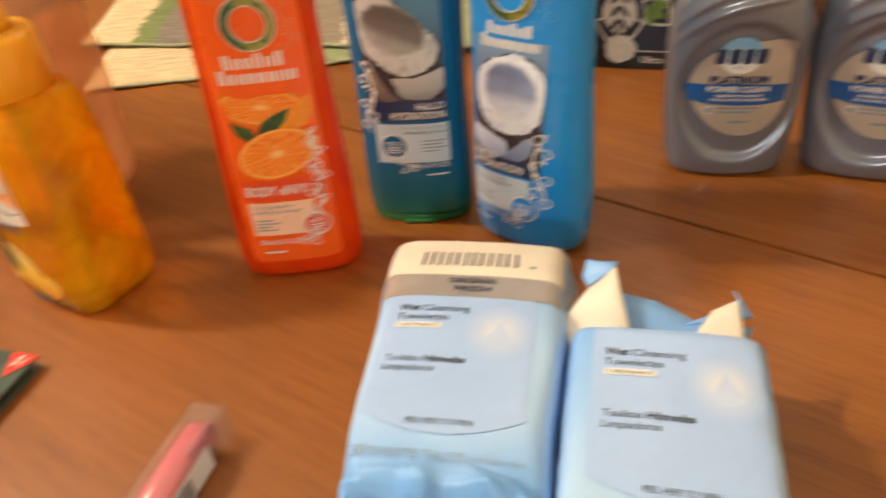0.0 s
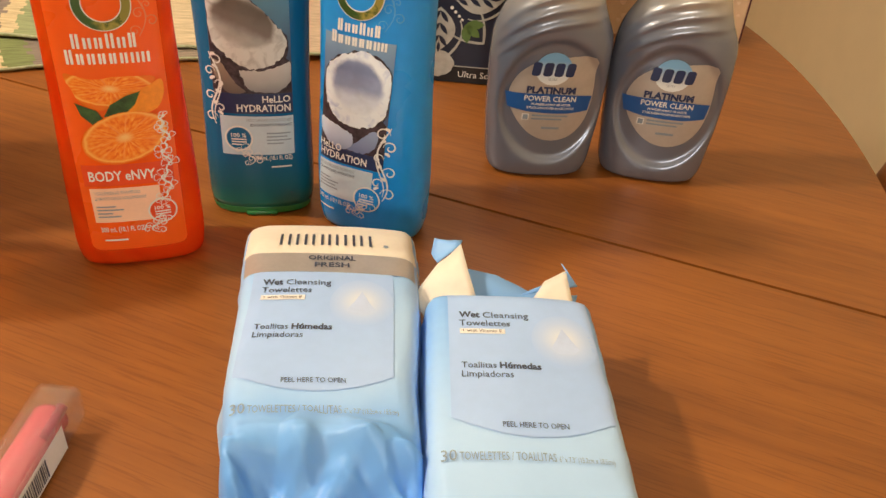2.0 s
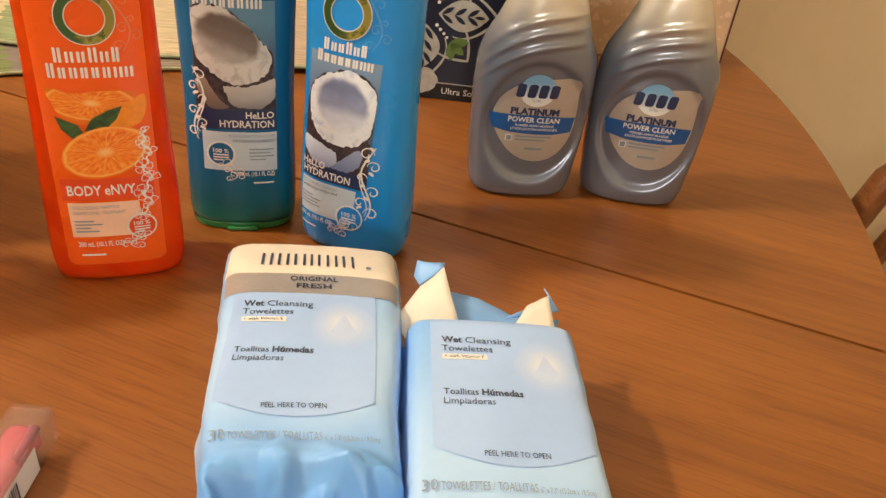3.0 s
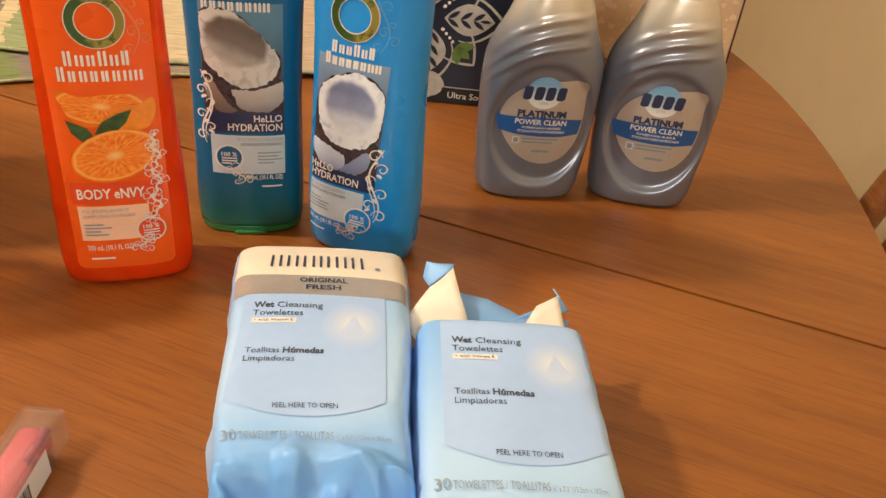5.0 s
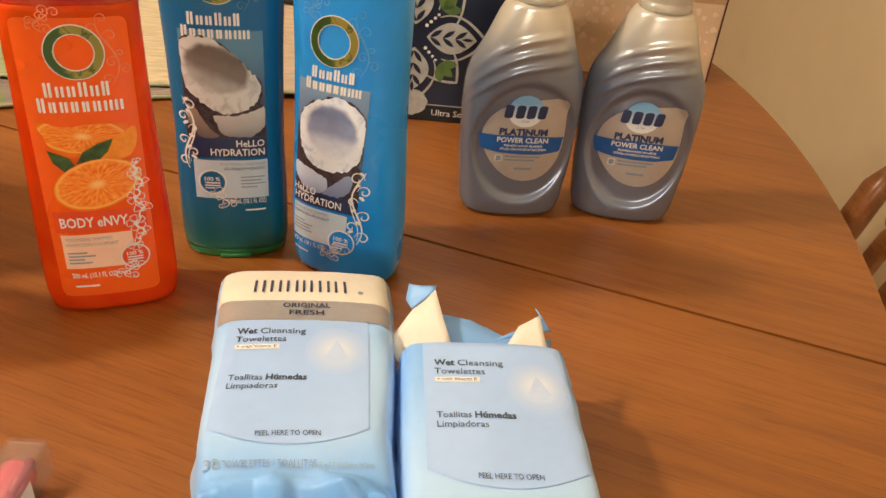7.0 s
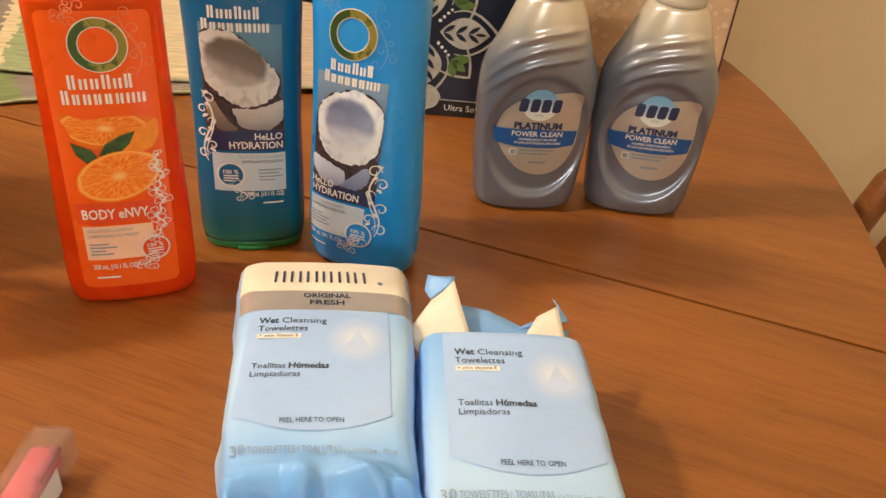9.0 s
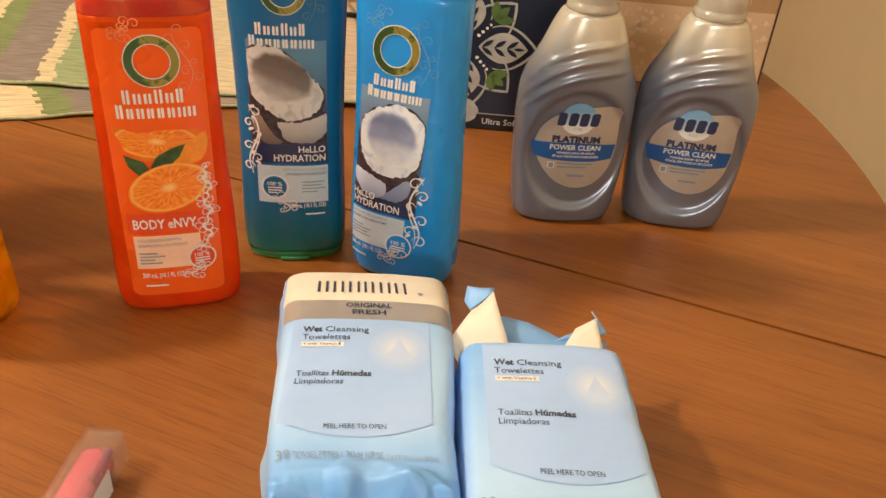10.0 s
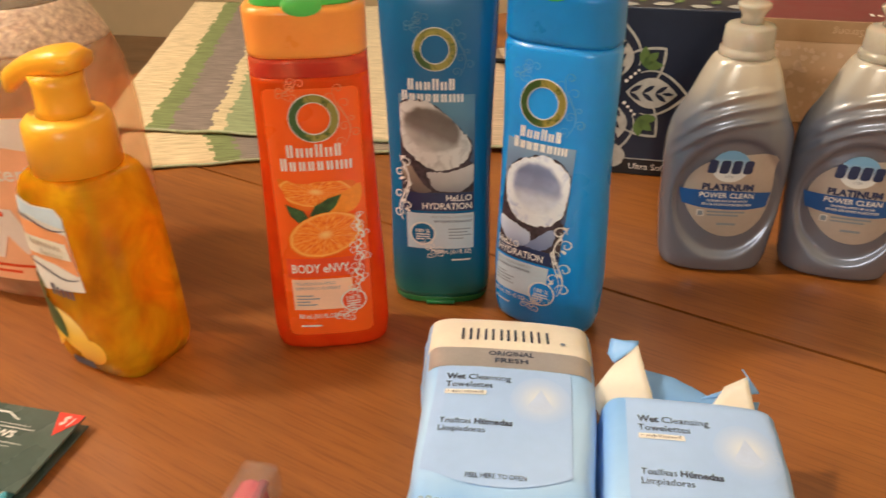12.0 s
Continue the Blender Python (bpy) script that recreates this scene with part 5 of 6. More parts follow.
pack_b = Pack(0.0412, -0.100, 0.089, 0.0550, 0.034, 0.008, 7.0, 0.012, 0.2, 0.01, 0.0, 0.0, (
    (-0.040, -0.066, -0.018, -0.085, 0.004, 0.012), (0.040, -0.068, 0.010, -0.086, 0.004, 0.012), (0.038, -0.082, -0.010, -0.096, 0.004, 0.010), (-0.012, -0.095, 0.006, -0.074, -0.004, 0.010)))
ob = thing("wipes_pack", pose(0.1235, 0.246, T, 0, 0, 2.5), "light blue soft pack of wipes with its end folded under", "wipes pack", "packs of wipes")
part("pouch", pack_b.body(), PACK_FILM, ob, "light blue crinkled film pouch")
part("end_seal", pack_b.seal(), SEAL_FILM, ob, "crimped toothed seal")
pack_print(pack_b, ob, 0.0025, 0.039, 0.0865, 0.003, 0.005)


def sheet(points, thick=0.0007, cuts=3, crumple=0.0012, seed=0):
    """A scrap of film bent over its corner points."""
    bm = bmesh.new()
    vs = [bm.verts.new(p) for p in points]
    bm.faces.new(vs)
    bmesh.ops.triangulate(bm, faces=bm.faces[:])
    bmesh.ops.subdivide_edges(bm, edges=bm.edges[:], cuts=cuts, use_grid_fill=True)
    for v in bm.verts:
        v.co.z += crumple * noise.noise((v.co.x * 90, v.co.y * 90, seed))
        v.co.y += crumple * noise.noise((v.co.x * 90, v.co.z * 90, seed + 5))
    bmesh.ops.solidify(bm, geom=bm.faces[:], thickness=thick)
    return bm


part("fold_strip", sheet([(-0.022, 0.087, 0.038), (0.032, 0.087, 0.036), (0.038, 0.104, 0.042), (0.014, 0.107, 0.040), (-0.004, 0.114, 0.045), (-0.022, 0.116, 0.047)], seed=2), PACK_FILM, ob, "creased blue end flap")
part("white_tab", sheet([(-0.0475, 0.096, 0.042), (-0.041, 0.086, 0.038), (-0.0150, 0.088, 0.046), (-0.0235, 0.1185, 0.060), (-0.035, 0.1105, 0.053)], seed=3), CREAM, ob, "folded cream white corner")
part("blue_tip", sheet([(-0.0355, 0.1115, 0.053), (-0.0235, 0.1190, 0.0600), (-0.0225, 0.1250, 0.058), (-0.037, 0.1260, 0.058), (-0.0385, 0.1190, 0.053)], seed=4), PACK_FILM, ob)
part("white_tab", sheet([(0.0105, 0.089, 0.046), (0.0330, 0.0890, 0.046), (0.0310, 0.1090, 0.053), (0.0195, 0.1040, 0.050)], seed=5), CREAM, ob, "folded cream white corner")
part("blue_tip", sheet([(0.0080, 0.1000, 0.044), (0.0205, 0.1050, 0.0480), (0.0310, 0.1095, 0.0525), (0.0295, 0.1170, 0.052), (0.0370, 0.1060, 0.045)], seed=6), PACK_FILM, ob)

# ---------------------------------------------------------------- tissue boxes
NAVY_CARD = surface("navy_card", (0.010, 0.018, 0.045), 0.4, var=0.15, scale=20, coat=0.1)
BLACK_CARD = surface("black_card", (0.008, 0.009, 0.012), 0.4, var=0.15)
PEARL_INK = surface("pearl_ink", (0.45, 0.47, 0.46), 0.4, var=0.15, scale=150)
TAN_CARD = surface("tan_card", (0.60, 0.44, 0.29), 0.45, var=0.08, scale=30)
TAN_BAND = surface("brown_band_card", (0.40, 0.26, 0.14), 0.45, var=0.08)
MAROON_CARD = surface("maroon_card", (0.20, 0.035, 0.045), 0.4, var=0.1)
FLECK_INK = surface("pale_blossom_ink", (0.70, 0.55, 0.42), 0.45, var=0.1)
PLUM_EDGE = surface("plum_edge_card", (0.07, 0.018, 0.022), 0.45, var=0.1)
OLIVE_INK = surface("olive_ink", (0.11, 0.20, 0.055), 0.4, var=0.2)


def lay(x, y, z, ax, ay):
    """A flat face: u runs along ax, v along ay from the corner (x, y, z)."""
    ax, ay = Vector(ax), Vector(ay)
    nrm = ax.cross(ay)
    return lambda u, v, off: Vector((x, y, z)) + ax * u + ay * v + nrm * off


ob = thing("tissue_box", pose(0.046, 0.7125, T, 0, 0, -1.5), "navy blue tissue box with a leaf pattern", "tissue box", "tissue boxes")
part("carton", box_bm(0, 0, 0, 0.138, 0.125, 0.152, 0.0012), NAVY_CARD, ob, "navy blue carton", smooth=False)
F = lay(0, 0, 0, (1, 0, 0), (0, 0, 1))
cx, cy = 0.028, 0.079
decal("bottom_band", poly_bm([rect(0.001, 0.001, 0.137, 0.0165)]), F, 0.0003, BLACK_CARD, ob, "black band", 0.05)
decal("band_line", poly_bm([rect(0.036, 0.0158, 0.137, 0.0168)]), F, 0.0006, PEARL_INK, ob, "", 0.05)
decal("name_lettering", text_bm("Ultra Soft & Strong", 0.0475, 0.0062, 0.0058, 0.066), F, 0.0006, WHITE_INK, ob)
decal("brand_mark", poly_bm([ellipse(0.030, 0.0180, 0.0125, 0.0125, 0, 24, 0.09, 4)]), F, 0.0009, PEARL_INK, ob, "pale rosette mark")


def leaf_loop(x, y, length, width, turn, count=14):
    pts = []
    for i in range(count + 1):
        k = i / count
        pts.append((length * k, width * math.sin(math.pi * k) ** 0.9))
    for i in range(count - 1, 0, -1):
        k = i / count
        pts.append((length * k, -width * math.sin(math.pi * k) ** 0.9))
    c, s = math.cos(radians(turn)), math.sin(radians(turn))
    return [(x + a * c - b * s, y + a * s + b * c) for a, b in pts]


outline = []
for k in range(8):
    a = 45 * k
    ln, wd = (0.062, 0.0200) if k % 2 == 0 else (0.056, 0.0165)
    loop = leaf_loop(cx, cy, ln, wd, a, 18)
    outline.append(([p for p in loop if math.hypot(p[0] - cx, p[1] - cy) > 0.027][:24], 0.0012))
decal("pattern_outline", ribbon_bm(outline), F, 0.0005, PEARL_INK, ob, "pale pattern outline", 0.05)
for a in (0, 90, 180, 270):
    ln = 0.044 if a in (0, 180) else 0.040
    decal("pattern_leaf", poly_bm([leaf_loop(cx + 0.010 * math.cos(radians(a)), cy + 0.010 * math.sin(radians(a)), ln, 0.0140, a)]), F, 0.0008, PEARL_INK, ob, "pale grey leaf", 0.05)
    veins = []
    for k in range(3):
        for sgn in (-1, 1):
            d = 0.013 + 0.011 * k
            veins.append(leaf_loop(cx + d * math.cos(radians(a)), cy + d * math.sin(radians(a)), 0.0125, 0.0020, a + sgn * 35, 8))
    veins.append(leaf_loop(cx + 0.041 * math.cos(radians(a)), cy + 0.041 * math.sin(radians(a)), 0.010, 0.0015, a, 8))
    decal("vein_print", poly_bm(veins), F, 0.0011, NAVY_CARD, ob, "", 0.05)
for a in (42, 138, 222, 318):
    bx, by = cx + 0.030 * math.cos(radians(a)), cy + 0.036 * math.sin(radians(a))
    decal("pattern_sprig", poly_bm([leaf_loop(bx, by, 0.0170, 0.0042, a + t) for t in (-38, 4, 46)]), F, 0.0008, OLIVE_INK, ob, "olive green leaf sprig", 0.05)
    decal("pattern_dots", poly_bm([ellipse(cx + r * math.cos(radians(a)), cy + r * 1.15 * math.sin(radians(a)), 0.0016 - 0.00012 * k, 0.0016 - 0.00012 * k, 0, 12) for k, r in enumerate((0.013, 0.0175, 0.022, 0.026))]), F, 0.0011, WHITE_INK, ob, "", 0.05)
FT = lay(0, 0, 0.152, (1, 0, 0), (0, 1, 0))
decal("top_pattern", poly_bm([leaf_loop(0.022 + 0.030 * k, 0.012, 0.020, 0.0065, 20 if k % 2 else -10) for k in range(4)]), FT, 0.0005, PEARL_INK, ob, "", 0.05)
decal("top_pattern", poly_bm([leaf_loop(0.012 + 0.030 * k, 0.020, 0.016, 0.0040, 70) for k in range(4)]), FT, 0.0005, OLIVE_INK, ob, "", 0.05)
decal("opening_film", poly_bm([ellipse(0.069, 0.070, 0.045, 0.026)]), FT, 0.0005, PEARL_INK, ob, "", 0.05)

ob = thing("tissue_box", pose(0.176, 0.880, T, 0, 0, -2.0), "tan tissue box with pale blossoms lying upside down", "tissue box", "tissue boxes")
W2, H2 = 0.222, 0.108
part("carton", box_bm(0, 0, 0, W2, 0.115, H2, 0.0012), TAN_CARD, ob, "tan carton", smooth=False)
part("corner_edge", box_bm(W2 - 0.0005, -0.0008, 0.0015, W2 + 0.0012, 0.0014, H2, 0.0003, 1), PLUM_EDGE, ob, "dark plum corner edge", smooth=False)
part("side_panel", box_bm(W2 + 0.0003, 0.0018, 0.002, W2 + 0.0011, 0.113, H2 - 0.001), CREAM, ob, "cream side", smooth=False)
F = lay(0, 0, 0, (1, 0, 0), (0, 0, 1))
decal("brown_band", poly_bm([rect(0.001, H2 - 0.022, W2 - 0.001, H2 - 0.0005)]), F, 0.0003, TAN_BAND, ob, "brown band", 0.05)
decal("name_lettering", text_bm("Ultra Soft & Strong", 0.150, H2 - 0.0075, 0.0072, 0.085, "CENTER", 180), F, 0.0006, TAN_CARD, ob, "inverted tan lettering")
rnd = random.Random(4)
flecks = []
for k in range(150):
    x, y = rnd.uniform(0.006, W2 - 0.006), rnd.uniform(0.006, H2 - 0.027)
    r = rnd.uniform(0.0014, 0.0036)
    flecks.append(ellipse(x, y, r, r, rnd.uniform(0, 90), 15, 0.35, k))
decal("blossoms", poly_bm(flecks), F, 0.0004, FLECK_INK, ob, "pale blossom print", 0.05)
FT = lay(0, 0, H2, (1, 0, 0), (0, 1, 0))
decal("top_panel", poly_bm([rect(0.001, 0.0005, W2 - 0.001, 0.114)]), FT, 0.0004, MAROON_CARD, ob, "maroon top", 0.05)
word_bars(0.145, 0.20, 0.022, 0.012, 8, 8, FT, 0.0008, WHITE_INK, ob, 0.05)

# ---------------------------------------------------------------- amber hand soap with a pump
# Lighter and deeper amber patches imitate light refracted inside the bottle.
AMBER = liquid("amber_clear_plastic", (1.0, 0.58, 0.012), (0.94, 0.42, 0.004), (1.0, 0.76, 0.12), 0.80, 0.04, 20)
PUMP_YELLOW = surface("yellow_orange_plastic", (1.0, 0.47, 0.03), 0.32, var=0.05, sss=0.25)
LEMON_PRINT = gradient("lemon_print", [(0.0, (0.90, 0.55, 0.10)), (0.3, (0.92, 0.70, 0.25)), (0.55, (0.85, 0.62, 0.45)), (1.0, (0.88, 0.84, 0.78))], 2, 0.005, 0.07, 0.35, 0.12, 80)
LEMON_SKIN = gradient("lemon_skin_print", [(0.0, (0.80, 0.36, 0.02)), (0.5, (0.95, 0.60, 0.06)), (1.0, (0.96, 0.72, 0.22))], 2, 0.010, 0.042, 0.35, 0.12, 90)
STRIPE_PRINT = surface("peach_stripe_print", (0.90, 0.38, 0.16), 0.4, var=0.08)
SKY_STRIPE = surface("pale_blue_stripe_print", (0.55, 0.68, 0.78), 0.4, var=0.08)
pump_shape = Shape([(0.0, 0.0325, 0.0270, 0.008), (0.010, 0.0350, 0.0300, 0.008), (0.06, 0.0345, 0.0305, 0.006), (0.10, 0.0335, 0.0300, 0.004), (0.120, 0.0308, 0.0285, 0.003), (0.128, 0.0258, 0.0250, 0.003)], 4.2)
ob = thing("hand_soap_bottle", pose(-0.2275, 0.3840, T, 0, 0, -16), "amber clear hand soap bottle with a yellow pump", "bottle")
part("body", pump_shape.body(0.0, 0.128, 48, 96, 0.0016, 0.001), AMBER, ob, "amber clear body")
part("collar", turned_bm([(0.0230, 0.1283), (0.0248, 0.1290), (0.0246, 0.1500), (0.0240, 0.1560), (0.0215, 0.1590), (0.0140, 0.1600)], 48, (0.003, 0)), PUMP_YELLOW, ob, "yellow orange collar")
part("stem", turned_bm([(0.0155, 0.1602), (0.0140, 0.164), (0.0136, 0.176), (0.0145, 0.1825)], 32, (0.003, 0)), PUMP_YELLOW, ob)


def pump_head():
    rings = []
    for k in range(13):
        f = k / 12
        x = 0.020 - 0.046 * f
        hw = 0.0145 * (1 - 0.55 * f ** 1.2) * (0.72 + 0.28 * min(1, f * 5))
        top = 0.2005 - 0.004 * (1 - f) - 0.017 * f ** 2.2
        low = 0.1815 + 0.002 * f - 0.014 * f ** 3
        mid, hh = (top + low) / 2, (top - low) / 2 * (0.6 + 0.4 * min(1, f * 6))
        rings.append([(x, hw * math.copysign(abs(math.cos(a)) ** 0.75, math.cos(a)), mid + hh * math.copysign(abs(math.sin(a)) ** 0.75, math.sin(a)))
                      for a in [2 * math.pi * i / 24 for i in range(24)]])
    return rings_bm(rings)


head = part("pump_head", pump_head(), PUMP_YELLOW, ob, "yellow pump spout")
head.rotation_euler = (0, 0, radians(20))
part("dip_tube", tube_bm([(0.0, 0.0, 0.127), (0.004, 0.0, 0.08), (0.018, -0.004, 0.006)], 0.0028, 10), CLEAR_TOP, ob, "clear dip tube")
F = pump_shape.front
part("base_ring", pump_shape.body(0.0008, 0.0040, 4, 72, 0.0, 0.0, -0.0040), AMBER, ob, "thick clear base")
lab = [(-0.0290, 0.0600), (-0.0290, 0.1120), (-0.020, 0.1165), (-0.006, 0.1135), (0.012, 0.1150), (0.0175, 0.110), (0.021, 0.075), (0.0222, 0.0640), (0.004, 0.0600), (-0.014, 0.0570)]
label = decal("label", poly_bm([lab]), F, 0.0004, LEMON_PRINT, ob, "wrap label with lemons and blossom", 0.004)
decal("back_label", poly_bm([rounded(-0.016, 0.014, 0.024, 0.092, 0.004)]), lambda u, v, o: Vector((u, -pump_shape.front(u, v, o).y, v)), 0.0004, LEMON_SKIN, ob, "yellow back label seen through the soap", 0.005)
decal("label_stripe", poly_bm([[(-0.0288, 0.100), (-0.0288, 0.1115), (-0.020, 0.116), (-0.006, 0.113), (0.0122, 0.1145), (0.0172, 0.1095), (0.018, 0.104), (0.004, 0.1045), (-0.012, 0.107), (-0.020, 0.1055)]]), F, 0.0008, SKY_STRIPE, label)
decal("label_stripe", poly_bm([[(-0.0288, 0.074), (-0.0288, 0.098), (-0.020, 0.1035), (-0.004, 0.1025), (0.0183, 0.100), (0.0208, 0.074), (0.004, 0.078), (-0.014, 0.0795)]]), F, 0.0008, STRIPE_PRINT, label)
decal("label_stripe", poly_bm([[(-0.026, 0.0815), (-0.026, 0.0935), (0.0165, 0.0945), (0.0185, 0.0840)]]), F, 0.0012, CREAM, label)
decal("label_line", ribbon_bm([([(-0.0285 + 0.047 * k / 10, 0.1035 + 0.0022 * math.sin(k * 0.62)) for k in range(11)], 0.0006)]), F, 0.0014, STEEL_INK, label)
decal("label_line", ribbon_bm([([(-0.0285 + 0.049 * k / 10, 0.0725 + 0.003 * math.sin(k * 0.62)) for k in range(11)], 0.0006)]), F, 0.0014, STEEL_INK, label)
word_bars(-0.014, 0.013, 0.0890, 0.0042, 44, 8, F, 0.0016, SILVER_INK, label)
word_bars(-0.006, 0.013, 0.0838, 0.0034, 45, 6, F, 0.0016, SILVER_INK, label)
word_bars(-0.006, 0.014, 0.0560, 0.0085, 46, 5, F, 0.0012, STEEL_INK, label)
decal("lemon_leaf", poly_bm([leaf_loop(-0.024, 0.054, 0.036, 0.0075, -58)]), F, 0.0012, LEAF_INK, label, "dark green leaf print")
decal("lemon_leaf", poly_bm([leaf_loop(-0.026, 0.066, 0.018, 0.0055, -50)]), F, 0.0012, LEAF_INK, label, "dark green leaf print")
decal("lemon", poly_bm([ellipse(-0.002, 0.0300, 0.019, 0.0115, -40, 30)]), F, 0.0008, LEMON_SKIN, label, "yellow lemon print")
decal("lemon", poly_bm([ellipse(0.0130, 0.0180, 0.0120, 0.0090, 20, 30)]), F, 0.0006, LEMON_SKIN, label, "yellow lemon print")
decal("lemon", poly_bm([ellipse(-0.019, 0.0230, 0.0110, 0.0085, 60, 30)]), F, 0.0006, LEMON_SKIN, label, "yellow lemon print")
decal("dark_seal", poly_bm([rect(-0.006, 0.004, 0.012, 0.011)]), F, 0.0012, STEEL_INK, label)

# ---------------------------------------------------------------- large peach soap refill
PEACH = liquid("peach_clear_plastic", (1.0, 0.62, 0.40), (1.0, 0.54, 0.32), (1.0, 0.88, 0.76), 0.76, 0.04, 9)
CLEAR = surface("clear_plastic", (0.95, 0.85, 0.76), 0.08, var=0.03, trans=0.85, ior=1.35)
FOAM = surface("soap_foam", (0.85, 0.55, 0.42), 0.6, var=0.5, scale=260, bump=0.8, bump_scale=420, sss=0.3)
PEACH_LABEL = surface("peach_label_film", (0.95, 0.52, 0.30), 0.4, var=0.05)
PALE_LABEL = surface("pale_label_film", (0.86, 0.78, 0.72), 0.4, var=0.05)
peach_shape = Shape([(0.0, 0.0640, 0.0500, 0), (0.012, 0.0710, 0.0560, 0), (0.08, 0.0735, 0.0580, 0), (0.13, 0.0735, 0.0575, 0), (0.165, 0.0690, 0.0530, 0), (0.190, 0.0560, 0.0450, 0), (0.212, 0.0360, 0.0330, 0), (0.225, 0.0200, 0.0200, 0)], 2.3)
ob = thing("soap_refill_bottle", pose(-0.3190, 0.4680, T, 0, 0, -2), "large clear bottle of peach liquid soap, foamy on top", "bottle")
part("liquid_body", peach_shape.body(0.0, 0.1745, 30, 72, 0.008, 0.0), PEACH, ob, "peach liquid in clear plastic")
part("foam_band", peach_shape.body(0.1746, 0.200, 14, 72), FOAM, ob, "peach foam")
part("shoulder", peach_shape.body(0.2001, 0.225, 20, 72), CLEAR, ob, "clear shoulder")
part("cap", turned_bm([(0.0185, 0.2252), (0.019, 0.227), (0.019, 0.244), (0.0175, 0.2465)], 40), WHITE_INK, ob, "white screw cap")
F = peach_shape.front
label = decal("label", poly_bm([rect(-0.050, 0.022, 0.050, 0.140)]), F, 0.0004, PEACH_LABEL, ob, "peach printed label", 0.005)
decal("label_field", poly_bm([[(-0.050, 0.1395), (-0.050, 0.116), (-0.030, 0.112), (-0.012, 0.120), (0.006, 0.126), (0.024, 0.121), (0.050, 0.116), (0.050, 0.1395)]]), F, 0.0008, PALE_LABEL, label, "pale label top", 0.005)
decal("label_lettering", text_bm("antibacterial", 0.006, 0.0985, 0.0100, 0.078, "CENTER", bold=0.02), F, 0.0008, PALE_LABEL, label)
decal("brand_arrow", poly_bm([[(-0.026, 0.048), (-0.008, 0.078), (0.016, 0.078), (0.030, 0.046), (0.018, 0.044), (0.008, 0.058), (0.000, 0.040), (-0.012, 0.040), (-0.008, 0.056)]]), F, 0.0008, PALE_LABEL, label, "pale upward arrow", 0.005)
word_bars(-0.012, 0.012, 0.0725, 0.0050, 51, 5, F, 0.0012, RED_PANEL, label)
decal("small_print", line_bars(-0.020, 0.0330, [0.045, 0.030], 0.005, 0.0022), F, 0.0008, RED_PANEL, label)

# ---------------------------------------------------------------- packet of paper straws
GREEN_CARD = surface("dark_green_card", (0.072, 0.105, 0.090), 0.28, var=0.15, scale=30, coat=0.2)
RED_CARD = surface("red_corner_print", (0.75, 0.05, 0.03), 0.35, var=0.06)
POLY = surface("clear_bag_film", (0.95, 0.95, 0.95), 0.06, var=0.02, trans=1.0, ior=1.08, bump=0.5, bump_scale=70)


def straw_material():
    m = bpy.data.materials.new("straw_stripes")
    n, l, b = nodes_of(m)
    co = n.new("ShaderNodeTexCoord")
    sep = n.new("ShaderNodeSeparateXYZ")
    l.new(co.outputs["Object"], sep.inputs[0])
    def op(kind, a, c):
        t = n.new("ShaderNodeMath")
        t.operation = kind
        for i, v in enumerate((a, c)):
            if isinstance(v, (int, float)):
                t.inputs[i].default_value = v
            else:
                l.new(v, t.inputs[i])
        return t.outputs[0]
    ang = op("DIVIDE", op("ARCTAN2", sep.outputs[2], sep.outputs[0]), 2 * math.pi)
    f = op("FRACT", op("ADD", op("ADD", ang, op("MULTIPLY", sep.outputs[1], 46.0)), 40.0), 0.0)
    ramp = n.new("ShaderNodeValToRGB")
    ramp.color_ramp.interpolation = "CONSTANT"
    ramp.color_ramp.elements[0].color = (0.10, 0.42, 0.55, 1)
    ramp.color_ramp.elements[1].position, ramp.color_ramp.elements[1].color = 0.5, (0.85, 0.80, 0.70, 1)
    l.new(f, ramp.inputs[0])
    l.new(ramp.outputs[0], b.inputs["Base Color"])
    b.inputs["Roughness"].default_value = 0.55
    return m


STRAW = straw_material()
ob = thing("straw_packet", pose(-0.2035, 0.3090, T, 0, 0, -1.5), "packet of blue and white paper straws with a dark green card", "straws")
card = part("header_card", box_bm(-0.112, -0.058, 0.0068, 0.0, 0.0, 0.0082, 0.0004, 1), GREEN_CARD, ob, "dark green header card", smooth=False)
part("card_back", box_bm(-0.112, -0.058, 0.0002, 0.0, 0.0, 0.0012, 0.0003, 1), GREEN_CARD, ob, smooth=False)
FC = lay(0, 0, 0.0082, (1, 0, 0), (0, 1, 0))
decal("price_corner", poly_bm([[(0.0, -0.0005), (-0.0160, -0.0005), (-0.0085, -0.0185), (0.0, -0.0060)]]), FC, 0.0004, RED_CARD, ob, "red price corner", 0.05)
decal("price_lettering", text_bm("$1", -0.0075, -0.0100, 0.0072, 0.0062, "CENTER", -12), FC, 0.0008, WHITE_INK, ob, "", 0.05)
decal("card_lettering", text_bm("PAPER STRAWS", -0.056, -0.0245, 0.0050, 0.054, "CENTER", bold=0.02), FC, 0.0004, WHITE_INK, ob, "", 0.05)
decal("card_lettering", text_bm("12", -0.056, -0.0395, 0.0060, 0.008, "CENTER"), FC, 0.0004, WHITE_INK, ob, "", 0.05)
decal("card_line_print", poly_bm([rect(-0.092, -0.0175, -0.020, -0.0170), rect(-0.088, -0.0150, -0.024, -0.0147), rect(-0.092, -0.0285, -0.020, -0.0280), rect(-0.086, -0.0310, -0.026, -0.0307), rect(-0.070, -0.0470, -0.042, -0.0460)]), FC, 0.0004, WHITE_INK, ob, "", 0.05)
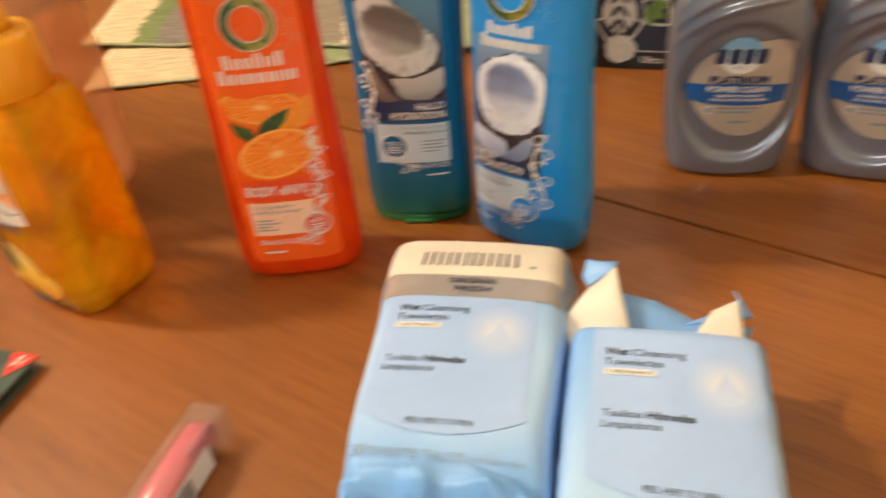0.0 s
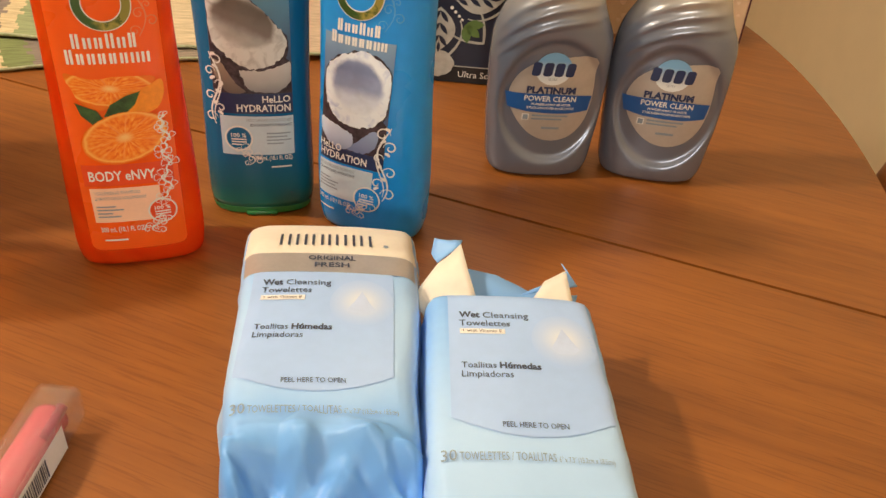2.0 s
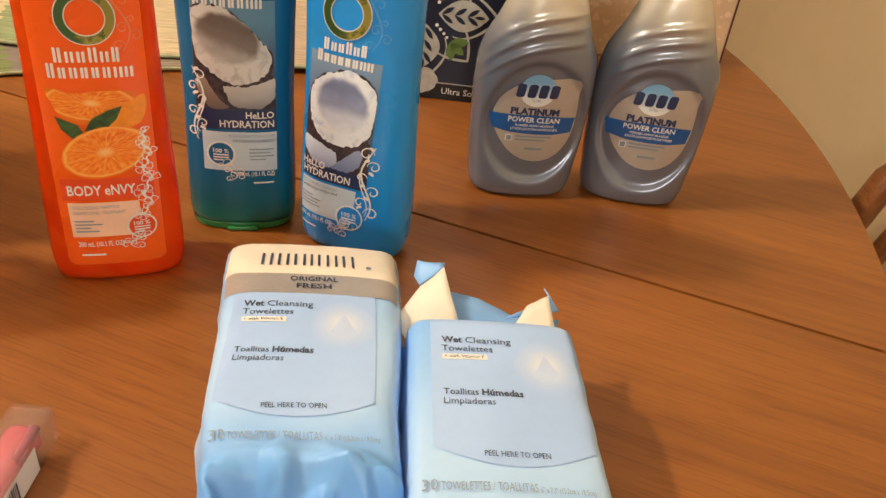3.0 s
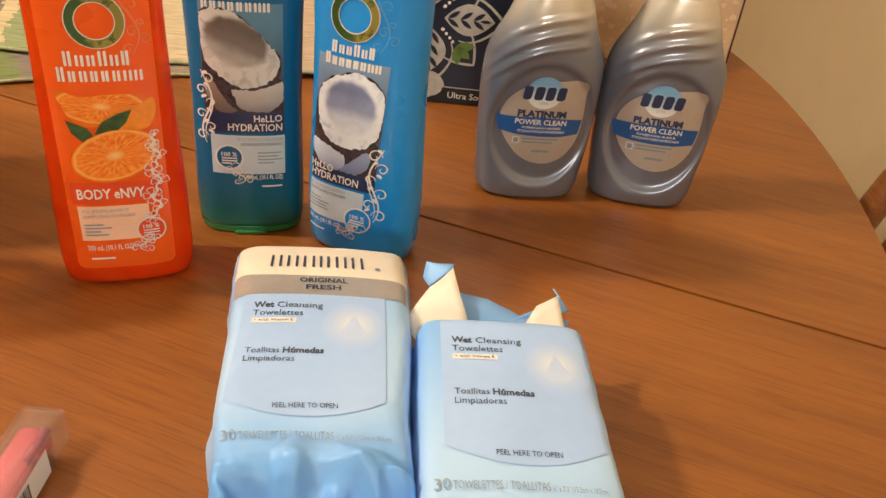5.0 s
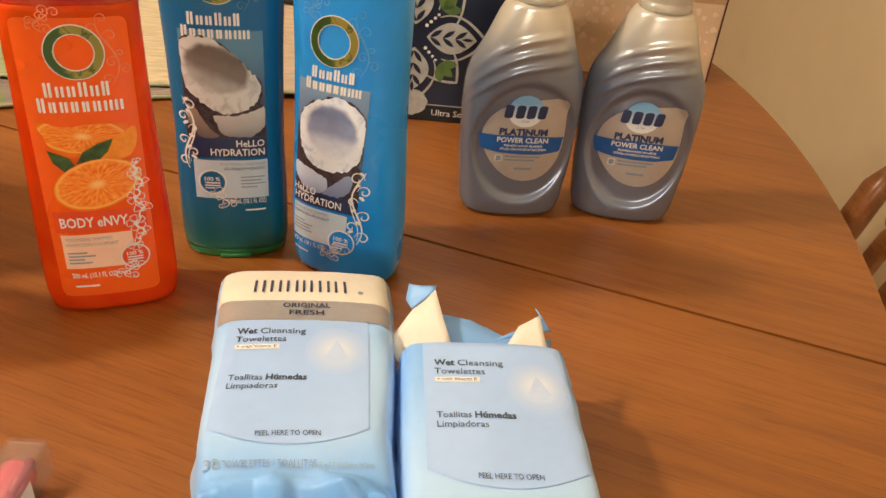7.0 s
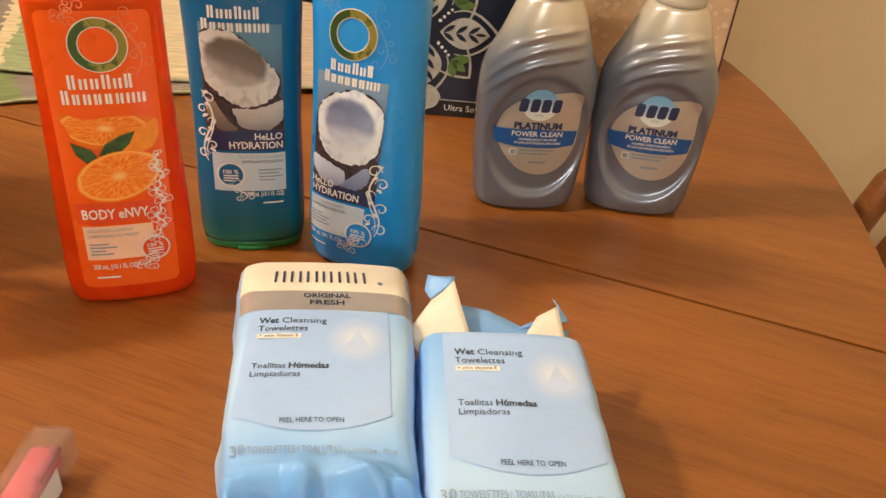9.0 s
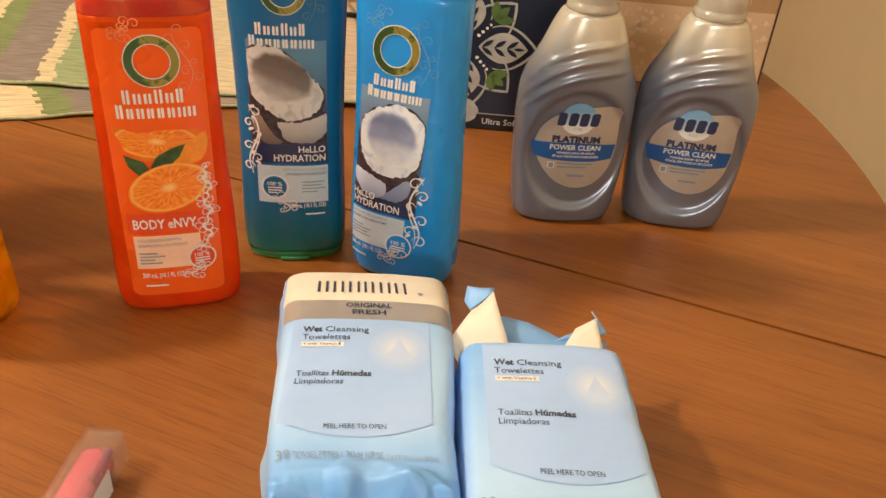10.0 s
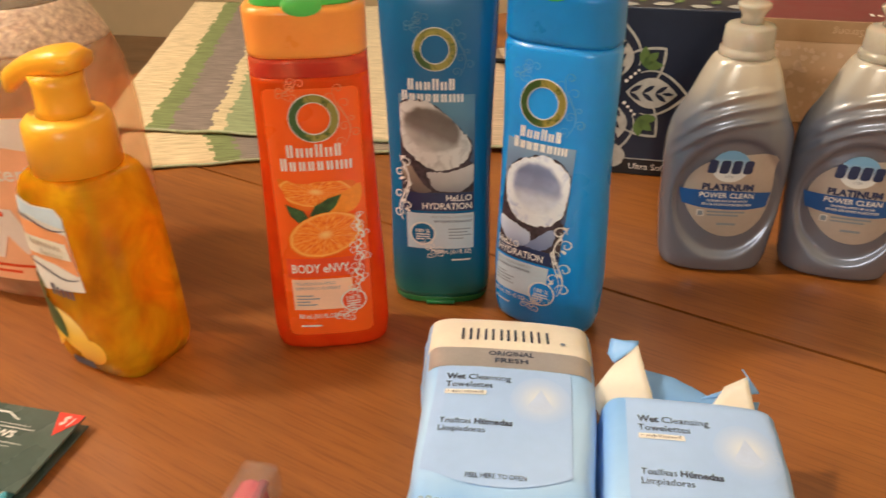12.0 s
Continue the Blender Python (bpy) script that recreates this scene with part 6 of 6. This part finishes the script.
decal("card_flourish", ribbon_bm([([(-0.078 + 0.044 * k / 14, -0.0105 + 0.0045 * math.sin(k / 14 * math.pi) + 0.0008 * math.sin(k * 1.3)) for k in range(15)], 0.0007)]), FC, 0.0004, WHITE_INK, ob, "", 0.05)
for k in range(12):
    s = part("straw", tube_bm([(0, -0.098, 0), (0, 0.098, 0)], 0.0028, 14), STRAW, ob)
    s.location = (-0.1015 + (k % 6) * 0.0172 + (0.0 if k < 6 else 0.0085), -0.108 + 0.004 * ((k * 7) % 3 - 1), 0.0040 + (0.0 if k < 6 else 0.0008))
    s.rotation_euler = (0, radians(37 * k), radians((k * 5) % 3 - 1))
def bag_bm():
    bm = bmesh.new()
    rows = []
    for i in range(25):
        x = -0.110 + 0.108 * i / 24
        rows.append([bm.verts.new((x, -0.208 + 0.152 * j / 30, 0.0078 * min(1, 4 * min(i, 24 - i) / 24 + 0.1) + 0.0009 * noise.noise((x * 70, j * 0.5, 3)) + 0.0006)) for j in range(31)])
    for a, b in zip(rows, rows[1:]):
        for j in range(30):
            bm.faces.new((a[j], a[j + 1], b[j + 1], b[j]))
    return bm
bag = part("clear_bag", bag_bm(), POLY, ob, "clear crinkled bag")
bag.visible_shadow = False

# ---------------------------------------------------------------- lip gloss in its clear case
GLASS_CASE = clear_film("clear_case_plastic", (0.99, 0.98, 0.97), 0.955)
PINK = surface("pink_gloss", (0.64, 0.13, 0.18), 0.25, var=0.08, scale=60, coat=0.4)
ROSE = surface("rose_stem_plastic", (0.36, 0.05, 0.10), 0.3, var=0.1)
ob = thing("lip_gloss", pose(-0.0865, 0.286, T, 0, 0, -1.5), "pink lip gloss tube in a square clear case", "lip gloss")


def hollow_case():
    me = bpy.data.meshes.new("case")
    bm = box_bm(-0.0100, -0.112, 0.0, 0.0100, 0.0, 0.0200, 0.0028, 3)
    inner = box_bm(-0.0087, -0.1105, 0.0013, 0.0087, -0.0016, 0.0187, 0.0018, 3)
    bmesh.ops.recalc_face_normals(bm, faces=bm.faces[:])
    bmesh.ops.recalc_face_normals(inner, faces=inner.faces[:])
    bmesh.ops.reverse_faces(inner, faces=inner.faces[:])
    tmp = bpy.data.meshes.new("inner_case")
    inner.to_mesh(tmp)
    inner.free()
    bm.from_mesh(tmp)
    bpy.data.meshes.remove(tmp)
    bm.to_mesh(me)
    bm.free()
    return me


case = link("case", hollow_case(), GLASS_CASE, ob, "clear square case", False)
part("tube", tube_bm([(0, -0.108, 0.0102), (0, -0.0135, 0.0102), (0, -0.0118, 0.0102)], [0.0083, 0.0083, 0.0076], 24), PINK, ob, "pink filled tube")
part("stem", tube_bm([(0.0050, -0.030, 0.0150), (0.0050, -0.0105, 0.0150)], 0.0026, 12), ROSE, ob)
FS = lay(0.0101, -0.110, 0.0, (0, 1, 0), (0, 0, 1))
sticker = decal("sticker", poly_bm([rect(0.0, 0.002, 0.088, 0.0165)]), FS, 0.0003, WHITE_INK, ob, "white barcode sticker", 0.05)
bars, x = [], 0.040
rnd = random.Random(9)
while x < 0.070:
    w = rnd.uniform(0.0004, 0.0012)
    bars.append(rect(x, 0.004, x + w, 0.0145))
    x += w + rnd.uniform(0.0004, 0.0010)
decal("barcode", poly_bm(bars), FS, 0.0006, STEEL_INK, sticker, "", 0.05)

# ---------------------------------------------------------------- black cord loop on the placemats
BLACK_CORD = surface("black_cord", (0.012, 0.011, 0.011), 0.5, var=0.3, scale=200, bump=0.3)
ob = thing("cord_loop", pose(-0.010, 0.985, T + 0.0092, 0, 0, 0), "black cord loop lying on the placemats", "cord")
loop = [(0.020 * math.cos(2 * math.pi * k / 24), 0.028 * math.sin(2 * math.pi * k / 24), 0.0032) for k in range(25)]
part("loop", tube_bm(loop, 0.0030, 10), BLACK_CORD, ob)
part("tail", tube_bm([(-0.018, 0.012, 0.0032), (-0.10, 0.020, 0.0032), (-0.19, 0.012, 0.0032)], 0.0030, 10), BLACK_CORD, ob)
